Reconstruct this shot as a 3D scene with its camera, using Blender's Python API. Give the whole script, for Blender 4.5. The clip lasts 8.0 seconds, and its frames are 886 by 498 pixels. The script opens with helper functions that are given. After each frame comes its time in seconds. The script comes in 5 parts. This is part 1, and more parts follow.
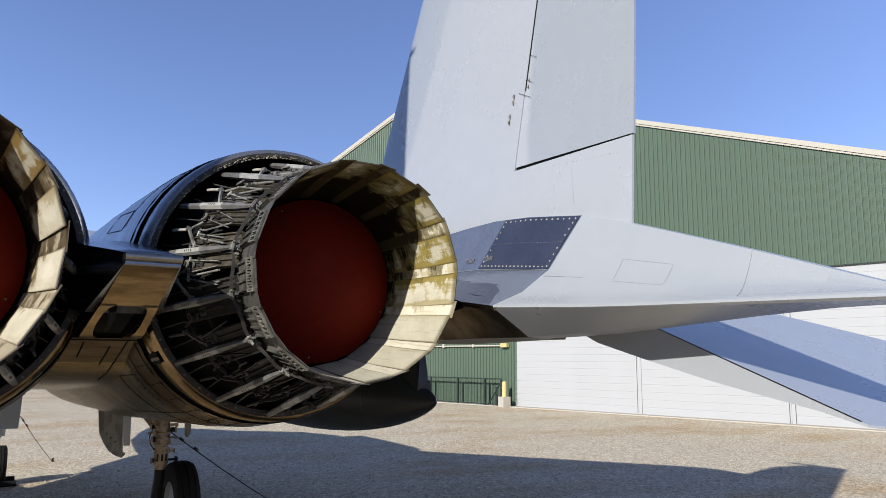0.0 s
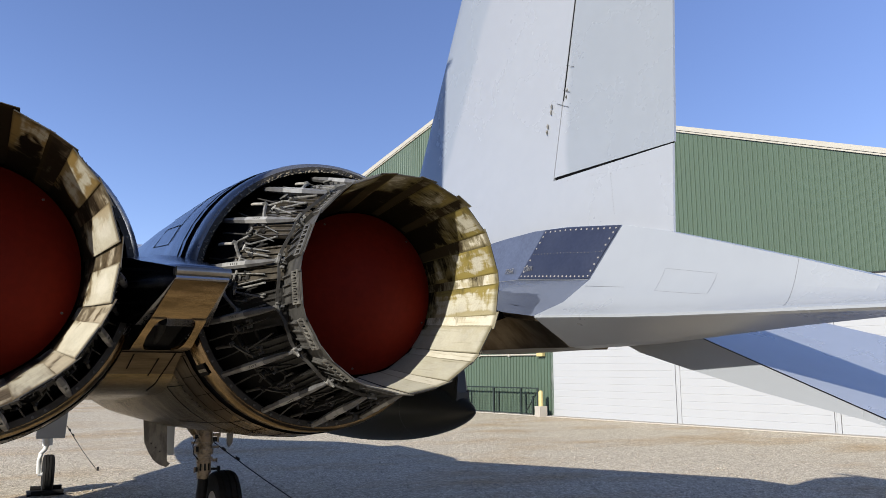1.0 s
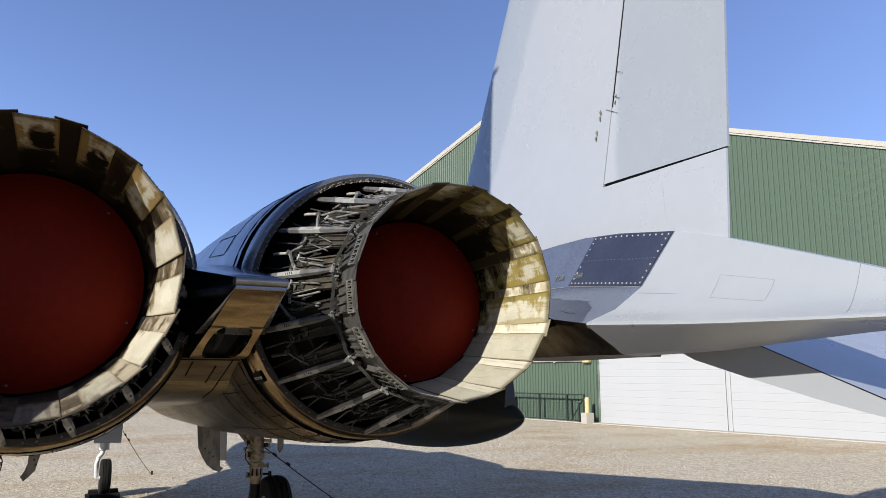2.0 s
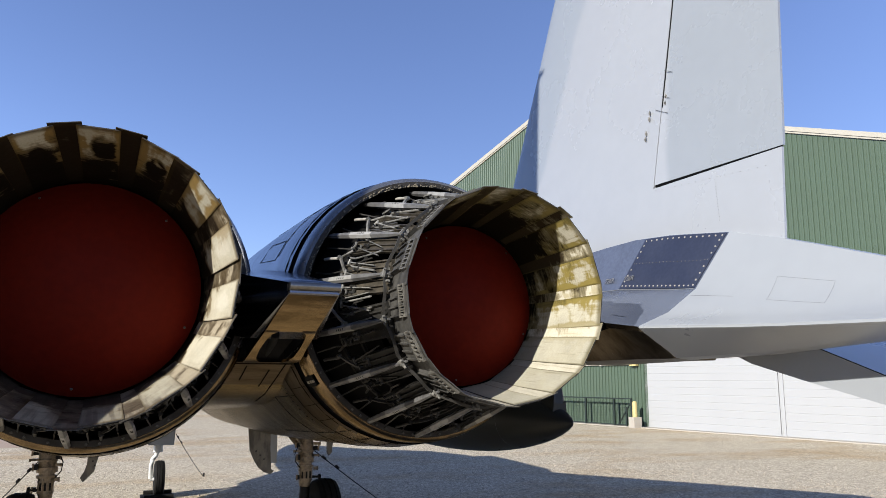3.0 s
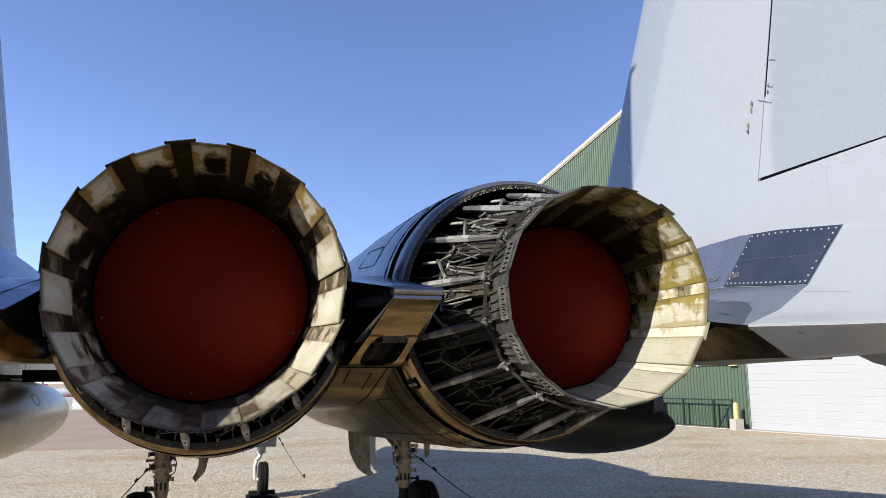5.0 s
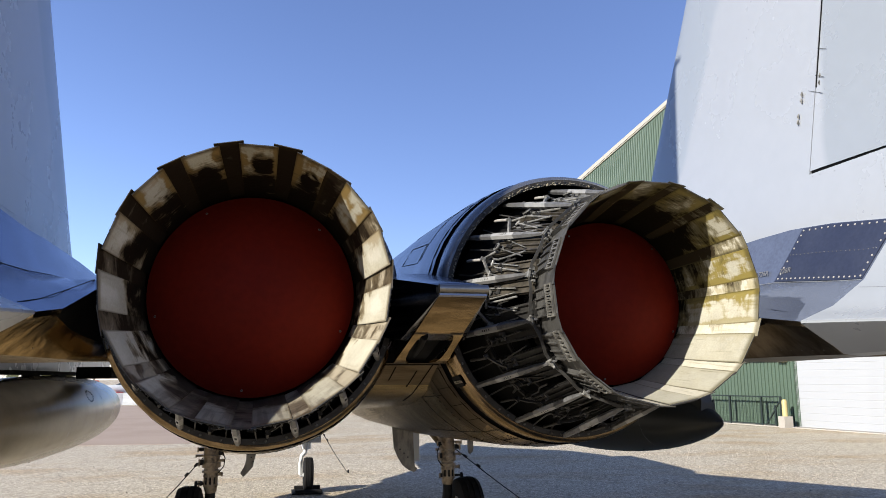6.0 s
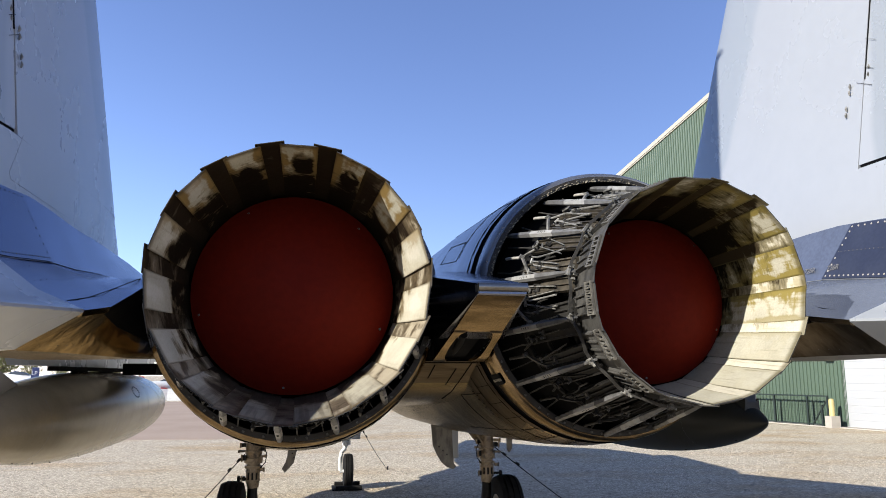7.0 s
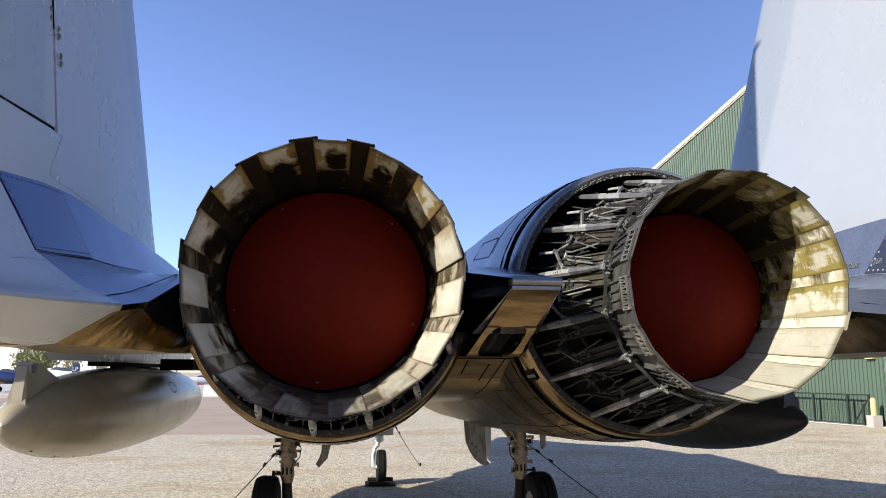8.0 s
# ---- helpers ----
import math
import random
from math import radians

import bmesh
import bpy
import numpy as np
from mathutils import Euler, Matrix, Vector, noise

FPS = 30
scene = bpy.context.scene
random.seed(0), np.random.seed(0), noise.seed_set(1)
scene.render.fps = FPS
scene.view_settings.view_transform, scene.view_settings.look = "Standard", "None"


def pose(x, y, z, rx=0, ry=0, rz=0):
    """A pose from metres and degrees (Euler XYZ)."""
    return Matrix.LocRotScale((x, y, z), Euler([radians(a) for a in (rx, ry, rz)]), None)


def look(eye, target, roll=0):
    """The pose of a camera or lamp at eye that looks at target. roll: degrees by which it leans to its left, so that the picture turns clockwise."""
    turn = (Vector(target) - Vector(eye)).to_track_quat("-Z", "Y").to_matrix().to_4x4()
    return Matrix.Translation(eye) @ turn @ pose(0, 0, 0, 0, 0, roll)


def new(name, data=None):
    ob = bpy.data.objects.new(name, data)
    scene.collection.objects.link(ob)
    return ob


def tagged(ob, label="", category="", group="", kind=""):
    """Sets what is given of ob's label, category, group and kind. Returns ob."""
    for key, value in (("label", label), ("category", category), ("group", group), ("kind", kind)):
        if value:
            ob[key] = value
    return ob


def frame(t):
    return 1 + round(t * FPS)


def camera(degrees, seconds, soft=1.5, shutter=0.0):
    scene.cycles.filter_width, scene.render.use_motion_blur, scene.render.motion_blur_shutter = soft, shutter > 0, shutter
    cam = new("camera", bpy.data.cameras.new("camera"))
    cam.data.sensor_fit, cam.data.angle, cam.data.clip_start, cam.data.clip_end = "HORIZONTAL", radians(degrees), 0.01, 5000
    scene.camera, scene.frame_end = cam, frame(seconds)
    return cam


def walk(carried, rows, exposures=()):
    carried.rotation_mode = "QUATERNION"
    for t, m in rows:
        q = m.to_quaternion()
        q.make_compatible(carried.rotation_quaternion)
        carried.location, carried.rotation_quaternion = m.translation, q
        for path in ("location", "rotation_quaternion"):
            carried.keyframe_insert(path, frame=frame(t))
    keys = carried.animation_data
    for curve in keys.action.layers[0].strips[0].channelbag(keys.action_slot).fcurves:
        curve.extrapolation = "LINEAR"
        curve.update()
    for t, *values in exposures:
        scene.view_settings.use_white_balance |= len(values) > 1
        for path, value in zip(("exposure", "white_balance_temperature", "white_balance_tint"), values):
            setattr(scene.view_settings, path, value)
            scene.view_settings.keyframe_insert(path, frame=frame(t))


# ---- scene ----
cam = camera(61.0, 8.0, soft=0.5)
ROWS = [
    (0.0, -0.4895, -2.5421, 1.8996, -31.825, 8.375, -0.298),
    (0.5, -0.5069, -2.5449, 1.9009, -30.713, 8.765, -0.138),
    (1.0, -0.5278, -2.5470, 1.9052, -29.221, 9.052, -0.098),
    (1.5, -0.5513, -2.5510, 1.9092, -27.572, 9.317, -0.090),
    (3.0, -0.5951, -2.5421, 1.9122, -22.574, 9.762, -0.137),
    (3.5, -0.6131, -2.5396, 1.9119, -20.883, 9.896, -0.065),
    (4.0, -0.6229, -2.5384, 1.9148, -19.126, 9.904, 0.022),
    (4.5, -0.6332, -2.5367, 1.9123, -17.493, 9.960, 0.189),
    (6.0, -0.6639, -2.5340, 1.9170, -12.802, 9.688, 0.294),
    (6.5, -0.6670, -2.5338, 1.9187, -11.326, 9.583, 0.206),
    (7.0, -0.6685, -2.5323, 1.9203, -9.900, 9.499, 0.073),
    (7.5, -0.6692, -2.5266, 1.9153, -8.596, 9.416, -0.059),
    (8.0, -0.6717, -2.5198, 1.9126, -7.451, 9.286, -0.133),
]
walk(cam, [(t, pose(x, y, z, 90 + p, 0, w) @ pose(0, 0, 0, 0, 0, -r)) for t, x, y, z, w, p, r in ROWS],
     exposures=[(0.0, 0.72), (3.0, 0.80), (4.5, 0.84), (6.5, 0.97), (8.0, 1.03)])

# ---- light ----
SUN_WAY = Vector((1.0, 0.525, -0.56)).normalized()
world = bpy.data.worlds.new("sky")
scene.world = world
world.use_nodes = True
wn = world.node_tree.nodes
sky = wn.new("ShaderNodeTexSky")
sky.sky_type, sky.sun_disc = "NISHITA", False
sky.sun_elevation = math.asin(-SUN_WAY.z)
sky.sun_rotation = math.atan2(SUN_WAY.x, -SUN_WAY.y) % (2 * math.pi)
sky.altitude, sky.air_density, sky.dust_density, sky.ozone_density = 800, 1.0, 0.3, 5.0
wn["Background"].inputs["Strength"].default_value = 0.106
deep = wn.new("ShaderNodeMix")
deep.data_type, deep.blend_type = "RGBA", "MULTIPLY"
deep.inputs["Factor"].default_value = 1.0
deep.inputs["B"].default_value = (1.20, 1.0, 1.08, 1)
world.node_tree.links.new(sky.outputs["Color"], deep.inputs["A"])
world.node_tree.links.new(deep.outputs["Result"], wn["Background"].inputs["Color"])
sun = new("sun", bpy.data.lights.new("sun", "SUN"))
sun.data.energy, sun.data.angle, sun.data.color = 4.9, radians(0.53), (1.0, 0.965, 0.90)
sun.matrix_world = look(-SUN_WAY * 40, (0, 0, 0))


# ---- materials ----
def mat(name, base, rough=0.5, metal=0.0, dark=None, amount=0.35, scale=6.0, fine=90.0, bump=0.0, bump_scale=120.0,
        stretch=(1, 1, 1), per_piece=0.0, rough_var=0.12, contrast=(0.42, 0.68), grain=0.09, spec=0.5):
    """Two scales of colour variation, roughness variation and fine relief."""
    m = bpy.data.materials.new(name)
    m.use_nodes = True
    nt = m.node_tree
    n, link = nt.nodes, nt.links.new
    b = n["Principled BSDF"]
    co = n.new("ShaderNodeTexCoord")
    mp = n.new("ShaderNodeMapping")
    mp.inputs["Scale"].default_value = stretch
    link(co.outputs["Object"], mp.inputs["Vector"])
    vec = mp.outputs["Vector"]
    info = n.new("ShaderNodeObjectInfo")
    if per_piece:
        sh = n.new("ShaderNodeVectorMath")
        sh.operation = "MULTIPLY_ADD"
        link(info.outputs["Random"], sh.inputs[0])
        sh.inputs[1].default_value = (31, 17, 23)
        link(vec, sh.inputs[2])
        vec = sh.outputs[0]
    big = n.new("ShaderNodeTexNoise")
    big.inputs["Scale"].default_value, big.inputs["Detail"].default_value = scale, 6
    big.inputs["Roughness"].default_value = 0.62
    link(vec, big.inputs["Vector"])
    sml = n.new("ShaderNodeTexNoise")
    sml.inputs["Scale"].default_value, sml.inputs["Detail"].default_value = fine, 4
    link(vec, sml.inputs["Vector"])
    ramp = n.new("ShaderNodeMapRange")
    ramp.inputs["From Min"].default_value, ramp.inputs["From Max"].default_value = contrast
    link(big.outputs["Fac"], ramp.inputs["Value"])
    mul = n.new("ShaderNodeMath")
    mul.operation = "MULTIPLY"
    link(ramp.outputs["Result"], mul.inputs[0])
    mul.inputs[1].default_value = amount
    mix = n.new("ShaderNodeMix")
    mix.data_type = "RGBA"
    dark = dark or tuple(c * 0.55 for c in base)
    mix.inputs["A"].default_value, mix.inputs["B"].default_value = (*base, 1), (*dark, 1)
    link(mul.outputs[0], mix.inputs["Factor"])
    fm = n.new("ShaderNodeMapRange")
    fm.inputs["From Min"].default_value, fm.inputs["From Max"].default_value = 0.3, 0.7
    fm.inputs["To Min"].default_value, fm.inputs["To Max"].default_value = 1 - grain, 1 + grain
    link(sml.outputs["Fac"], fm.inputs["Value"])
    sc = n.new("ShaderNodeVectorMath")
    sc.operation = "SCALE"
    link(mix.outputs["Result"], sc.inputs[0])
    link(fm.outputs["Result"], sc.inputs["Scale"])
    out = sc.outputs[0]
    if per_piece:
        pm = n.new("ShaderNodeMapRange")
        pm.inputs["To Min"].default_value, pm.inputs["To Max"].default_value = 1 - per_piece, 1 + per_piece
        link(info.outputs["Random"], pm.inputs["Value"])
        s2 = n.new("ShaderNodeVectorMath")
        s2.operation = "SCALE"
        link(out, s2.inputs[0])
        link(pm.outputs["Result"], s2.inputs["Scale"])
        out = s2.outputs[0]
    link(out, b.inputs["Base Color"])
    rr = n.new("ShaderNodeMapRange")
    rr.inputs["To Min"].default_value, rr.inputs["To Max"].default_value = max(0.03, rough - rough_var), min(1, rough + rough_var)
    link(big.outputs["Fac"], rr.inputs["Value"])
    link(rr.outputs["Result"], b.inputs["Roughness"])
    b.inputs["Metallic"].default_value = metal
    b.inputs["Specular IOR Level"].default_value = spec
    if bump:
        bt = n.new("ShaderNodeTexNoise")
        bt.inputs["Scale"].default_value, bt.inputs["Detail"].default_value = bump_scale, 5
        link(vec, bt.inputs["Vector"])
        bp = n.new("ShaderNodeBump")
        bp.inputs["Strength"].default_value, bp.inputs["Distance"].default_value = min(1, bump), 0.01
        link(bt.outputs["Fac"], bp.inputs["Height"])
        link(bp.outputs["Normal"], b.inputs["Normal"])
    return m


PAINT = mat("grey_paint", (0.258, 0.272, 0.288), 0.27, 0, (0.235, 0.249, 0.265), 0.7, 0.9, 12, grain=0.015, spec=1.0)
UNDER = mat("worn_grey_paint", (0.125, 0.112, 0.088), 0.45, 0, (0.045, 0.040, 0.032), 0.85, 9, 70, stretch=(1.6, 1, 0.7), contrast=(0.42, 0.60))
STEEL = mat("dark_blued_steel", (0.115, 0.125, 0.165), 0.22, 1, (0.065, 0.070, 0.092), 0.7, 2.2, 40, 0.03, 6, stretch=(1, 3, 1), rough_var=0.06)
BROWN_DARK = mat("golden_titanium", (0.33, 0.235, 0.125), 0.20, 1, (0.10, 0.068, 0.036), 0.9, 5, 60, 0.30, 9, stretch=(1, 2.5, 1), rough_var=0.08, contrast=(0.40, 0.60))
BROWN = mat("brown_titanium", (0.33, 0.24, 0.140), 0.20, 1, (0.075, 0.052, 0.030), 0.85, 3.0, 50, 0.25, 7, stretch=(1, 2.2, 1), rough_var=0.06, contrast=(0.36, 0.60))
STEEL_DULL = mat("dull_steel", (0.23, 0.22, 0.20), 0.30, 1, (0.13, 0.115, 0.095), 0.7, 4, 80)
RINGM = mat("ring_steel", (0.25, 0.258, 0.275), 0.27, 0.8, (0.15, 0.15, 0.155), 0.7, 5, 80, stretch=(1, 4, 1))
# left panel's colour, with shade and reflected sky painted into it
PANEL_SHADE = mat("shaded_blue_panel", (0.060, 0.083, 0.180), 0.24, 0.8, (0.046, 0.063, 0.130), 0.6, 4, 60)
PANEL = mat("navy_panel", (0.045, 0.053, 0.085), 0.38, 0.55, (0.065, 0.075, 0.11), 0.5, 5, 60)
for m in (BROWN, BROWN_DARK):
    m.node_tree.nodes["Principled BSDF"].inputs["Specular Tint"].default_value = (0.74, 0.66, 0.54, 1)
BELLY = mat("brown_belly", (0.31, 0.245, 0.155), 0.24, 1.0, (0.075, 0.056, 0.034), 0.8, 3.2, 50, 0.10, 8, stretch=(1, 2.2, 1), rough_var=0.08, contrast=(0.38, 0.60), spec=0.3)
BELLY.node_tree.nodes["Principled BSDF"].inputs["Specular Tint"].default_value = (0.76, 0.68, 0.54, 1)
DARK_METAL = mat("dark_titanium", (0.125, 0.104, 0.078), 0.32, 1, (0.030, 0.021, 0.014), 0.85, 5, 60, 0.2, 9, stretch=(1, 2.5, 1), rough_var=0.05)
DARK_METAL.node_tree.nodes["Principled BSDF"].inputs["Specular Tint"].default_value = (0.55, 0.51, 0.46, 1)
# left fairing's copy of the metal: shade and sky reflection in the colour
FAIRING_SHADE = mat("shaded_blue_metal", (0.083, 0.114, 0.228), 0.22, 0.8, (0.060, 0.082, 0.162), 0.6, 3.5, 60)
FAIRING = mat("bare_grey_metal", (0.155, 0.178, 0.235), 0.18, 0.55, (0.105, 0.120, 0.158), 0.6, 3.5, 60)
STRUT = mat("strut_titanium", (0.255, 0.25, 0.235), 0.42, 0, (0.15, 0.14, 0.125), 0.6, 30, 120, per_piece=0.12)
STRUT_DARK = mat("strut_dark_ends", (0.105, 0.103, 0.100), 0.42, 0, (0.04, 0.037, 0.034), 0.7, 25, 120, per_piece=0.2, spec=0.25)
WORN = mat("worn_tan_plate", (0.072, 0.061, 0.045), 0.5, 0, (0.02, 0.017, 0.013), 0.85, 16, 120, per_piece=0.3, spec=0.2, contrast=(0.38, 0.60))
DARK_ARM = mat("dark_arm", (0.038, 0.036, 0.032), 0.42, 0, (0.018, 0.016, 0.014), 0.8, 24, 120, per_piece=0.3, spec=0.25)
ARM = mat("grey_arm", (0.165, 0.158, 0.143), 0.40, 0, (0.030, 0.032, 0.028), 0.8, 28, 120, per_piece=0.3, spec=0.3)
ROD = mat("pale_rod", (0.33, 0.31, 0.275), 0.42, 0, (0.16, 0.145, 0.12), 0.6, 30, 120)
# oily metal, also worn by the shaded copies of the nozzle linkage
MECH = mat("oily_shaded_metal", (0.012, 0.011, 0.0098), 0.5, 0, (0.003, 0.0027, 0.0023), 0.8, 18, 100, spec=0.15)
STIFF = mat("stiffener_metal", (0.105, 0.099, 0.086), 0.42, 0, (0.028, 0.025, 0.021), 0.85, 24, 110, per_piece=0.22, spec=0.3)
PLATE = mat("worn_petal_back", (0.060, 0.057, 0.051), 0.55, 0, (0.008, 0.007, 0.006), 0.8, 14, 110, per_piece=0.25, spec=0.2)
FLANGE = mat("flange_metal", (0.032, 0.029, 0.025), 0.45, 0, (0.012, 0.010, 0.008), 0.8, 12, 90, spec=0.15)
CRUST = mat("old_sealant", (0.27, 0.235, 0.17), 0.8, 0, (0.12, 0.10, 0.07), 0.7, 40, 150)
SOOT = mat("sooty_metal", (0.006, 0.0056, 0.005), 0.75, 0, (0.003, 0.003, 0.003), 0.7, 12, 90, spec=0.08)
RED = mat("red_cover", (0.085, 0.0066, 0.0028), 0.6, 0, (0.062, 0.0047, 0.0021), 0.6, 3, 40, spec=0.25)
RED.node_tree.nodes["Principled BSDF"].inputs["Specular IOR Level"].default_value = 0.04
BOLT = mat("bolt_metal", (0.065, 0.061, 0.054), 0.4, 0.6, per_piece=0.3)
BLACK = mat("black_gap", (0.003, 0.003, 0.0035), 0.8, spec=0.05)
RUBBER = mat("tyre_rubber", (0.008, 0.0076, 0.0072), 0.8, 0, (0.020, 0.018, 0.016), 0.5, 14, 90, spec=0.15)
GEAR = mat("gear_metal", (0.25, 0.185, 0.11), 0.45, 0, (0.035, 0.024, 0.014), 0.92, 13, 90, contrast=(0.46, 0.64))
WHITE = mat("white_gear_paint", (0.52, 0.52, 0.50), 0.4, 0, (0.34, 0.33, 0.31), 0.4, 9, 70)
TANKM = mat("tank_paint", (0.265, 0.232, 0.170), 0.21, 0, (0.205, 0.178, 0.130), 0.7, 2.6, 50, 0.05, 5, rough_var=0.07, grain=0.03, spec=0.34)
# darker copy of the tank paint, the jet's shade put into its colour
TANK_SHADE = mat("shaded_tank_paint", (0.022, 0.023, 0.021), 0.38, 0, (0.016, 0.017, 0.015), 0.6, 1.4, 50, 0.05, 5, rough_var=0.05, grain=0.03, spec=0.22)
CREAM = mat("cream_trim", (0.34, 0.32, 0.27), 0.5, 0, (0.29, 0.27, 0.225), 0.4, 1, 30)
GREEN = mat("green_siding", (0.061, 0.091, 0.062), 0.42, 0, (0.051, 0.077, 0.052), 0.6, 0.7, 30)
DOORW = mat("white_door", (0.315, 0.32, 0.325), 0.5, 0, (0.29, 0.295, 0.30), 0.4, 0.8, 40, grain=0.02)
FENCE = mat("dark_green_fence", (0.008, 0.015, 0.012), 0.5)
YELLOW = mat("pale_yellow_paint", (0.42, 0.35, 0.15), 0.5)
CONC = mat("concrete", (0.34, 0.31, 0.265), 0.8, 0, (0.27, 0.24, 0.20), 0.5, 3, 60)
ROPE = mat("steel_cable", (0.014, 0.012, 0.011), 0.6, 0.4)
SEAM = mat("panel_seam", (0.165, 0.17, 0.178), 0.6)
LETTER = mat("pale_lettering", (0.33, 0.29, 0.21), 0.6)
STENCIL = mat("pale_stencil", (0.12, 0.12, 0.125), 0.6)
NAVY = mat("navy_paint", (0.012, 0.022, 0.085), 0.35)
FARYEL = mat("yellow_paint", (0.55, 0.36, 0.03), 0.4)
FARRED = mat("red_paint", (0.28, 0.03, 0.025), 0.45)
LEAF = mat("tree_leaves", (0.17, 0.165, 0.055), 0.7, 0, (0.09, 0.095, 0.03), 0.7, 2, 8)
BARK = mat("tree_bark", (0.10, 0.075, 0.05), 0.8)
GLASS = mat("canopy_glass", (0.05, 0.06, 0.07), 0.08, 0, rough_var=0.03)


def flap_mat(name, base, tint, burn, deep, mid, rise, low, high, half, depth, olive, blob, side=0.0, low_dark=0.0, blotch=0.0, edge=0.20, lines=0.40, above=-0.22):
    """Heat-stained petal: pale ceramic, olive deposits, white bare spots and black burn marks that grow towards throat
    and top, the upward growth also painting in shade.
    """
    m = mat(name, base, 0.46, 0.0, tuple(c * 0.80 for c in base), 0.7, 9, 150, 0.08, 60, stretch=(1.0, 0.7, 1.0), per_piece=0.12, contrast=(0.42, 0.66))
    nt = m.node_tree
    n, link = nt.nodes, nt.links.new
    b = n["Principled BSDF"]
    col = b.inputs["Base Color"].links[0].from_socket

    def put(sock, v):
        if isinstance(v, (int, float)):
            sock.default_value = v
        else:
            link(v, sock)

    def calc(op, a, b2=0.0):
        q = n.new("ShaderNodeMath")
        q.operation = op
        put(q.inputs[0], a)
        put(q.inputs[1], b2)
        return q.outputs[0]

    def ramp(v, a, b2):
        q = n.new("ShaderNodeMapRange")
        q.interpolation_type = "SMOOTHSTEP"
        q.inputs["From Min"].default_value, q.inputs["From Max"].default_value = a, b2
        link(v, q.inputs["Value"])
        return q.outputs["Result"]

    def layer(old, colour, fac):
        q = n.new("ShaderNodeMix")
        q.data_type = "RGBA"
        link(fac, q.inputs["Factor"])
        link(old, q.inputs["A"])
        q.inputs["B"].default_value = (*colour, 1)
        return q.outputs["Result"]

    co = n.new("ShaderNodeTexCoord")
    info = n.new("ShaderNodeObjectInfo")
    rnd = info.outputs["Random"]
    sh = n.new("ShaderNodeVectorMath")
    sh.operation = "MULTIPLY_ADD"
    link(rnd, sh.inputs[0])
    sh.inputs[1].default_value = (13, 41, 7)
    link(co.outputs["Object"], sh.inputs[2])

    def noise(scale, detail, distort, stretch=(1, 1, 1)):
        mp = n.new("ShaderNodeMapping")
        mp.inputs["Scale"].default_value = stretch
        link(sh.outputs[0], mp.inputs["Vector"])
        q = n.new("ShaderNodeTexNoise")
        q.inputs["Scale"].default_value, q.inputs["Detail"].default_value = scale, detail
        q.inputs["Roughness"].default_value, q.inputs["Distortion"].default_value = 0.58, distort
        link(mp.outputs["Vector"], q.inputs["Vector"])
        return q.outputs["Fac"]

    loc = n.new("ShaderNodeSeparateXYZ")
    link(co.outputs["Object"], loc.inputs[0])
    u = calc("DIVIDE", loc.outputs["Y"], depth)
    v = calc("ABSOLUTE", calc("DIVIDE", loc.outputs["Z"], half))
    geo = n.new("ShaderNodeNewGeometry")
    xyz = n.new("ShaderNodeSeparateXYZ")
    link(geo.outputs["Position"], xyz.inputs[0])
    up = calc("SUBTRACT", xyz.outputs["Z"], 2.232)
    lump = calc("ADD", calc("MULTIPLY", calc("SUBTRACT", noise(8.5, 5, 0.4), 0.5), 1.5), 0.5)
    teeth = calc("MULTIPLY", calc("SUBTRACT", noise(1.0, 3, 0.0, (10, 95, 8)), 0.5), 0.30)
    streak = noise(1.0, 4, 0.1, (6, 3.5, 60))
    # olive deposits round the rim of each petal
    ol = calc("ADD", noise(11, 4, 0.3), calc("MULTIPLY", ramp(v, 0.45, 1.0), edge))
    ol = calc("ADD", ol, calc("MULTIPLY", teeth, 0.5))
    ol = calc("ADD", ol, calc("MULTIPLY", calc("SUBTRACT", streak, 0.5), 0.35))
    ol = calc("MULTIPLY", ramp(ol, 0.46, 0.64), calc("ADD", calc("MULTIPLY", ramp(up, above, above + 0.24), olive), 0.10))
    col = layer(col, tint, ol)
    # bare white spots with a dark rim, on some petals only
    du = calc("MULTIPLY", calc("SUBTRACT", u, calc("ADD", calc("MULTIPLY", rnd, 0.3), 0.14)), 4.2)
    dv = calc("MULTIPLY", calc("DIVIDE", loc.outputs["Z"], half), 1.7)
    d = calc("SQRT", calc("ADD", calc("MULTIPLY", du, du), calc("MULTIPLY", dv, dv)))
    d = calc("ADD", d, calc("MULTIPLY", calc("SUBTRACT", lump, 0.5), 1.5))
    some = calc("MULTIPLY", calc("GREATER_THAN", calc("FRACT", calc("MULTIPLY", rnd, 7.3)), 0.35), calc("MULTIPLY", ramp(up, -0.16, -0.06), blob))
    col = layer(col, (0.55, 0.52, 0.45), calc("MULTIPLY", calc("SUBTRACT", 1.0, ramp(d, 0.45, 1.0)), some))
    # thin dark streaks along the flow
    col = layer(col, tuple(c * 0.45 for c in tint), calc("MULTIPLY", ramp(streak, 0.58, 0.74), lines))
    # burn marks, with a rounded blotch on some petals
    eu = calc("MULTIPLY", calc("SUBTRACT", u, calc("ADD", calc("MULTIPLY", calc("FRACT", calc("MULTIPLY", rnd, 5.7)), 0.35), 0.18)), 4.6)
    ev = calc("MULTIPLY", calc("SUBTRACT", calc("DIVIDE", loc.outputs["Z"], half), calc("SUBTRACT", calc("FRACT", calc("MULTIPLY", rnd, 3.1)), 0.5)), 1.5)
    e = calc("ADD", calc("SQRT", calc("ADD", calc("MULTIPLY", eu, eu), calc("MULTIPLY", ev, ev))), calc("MULTIPLY", calc("SUBTRACT", lump, 0.5), 2.2))
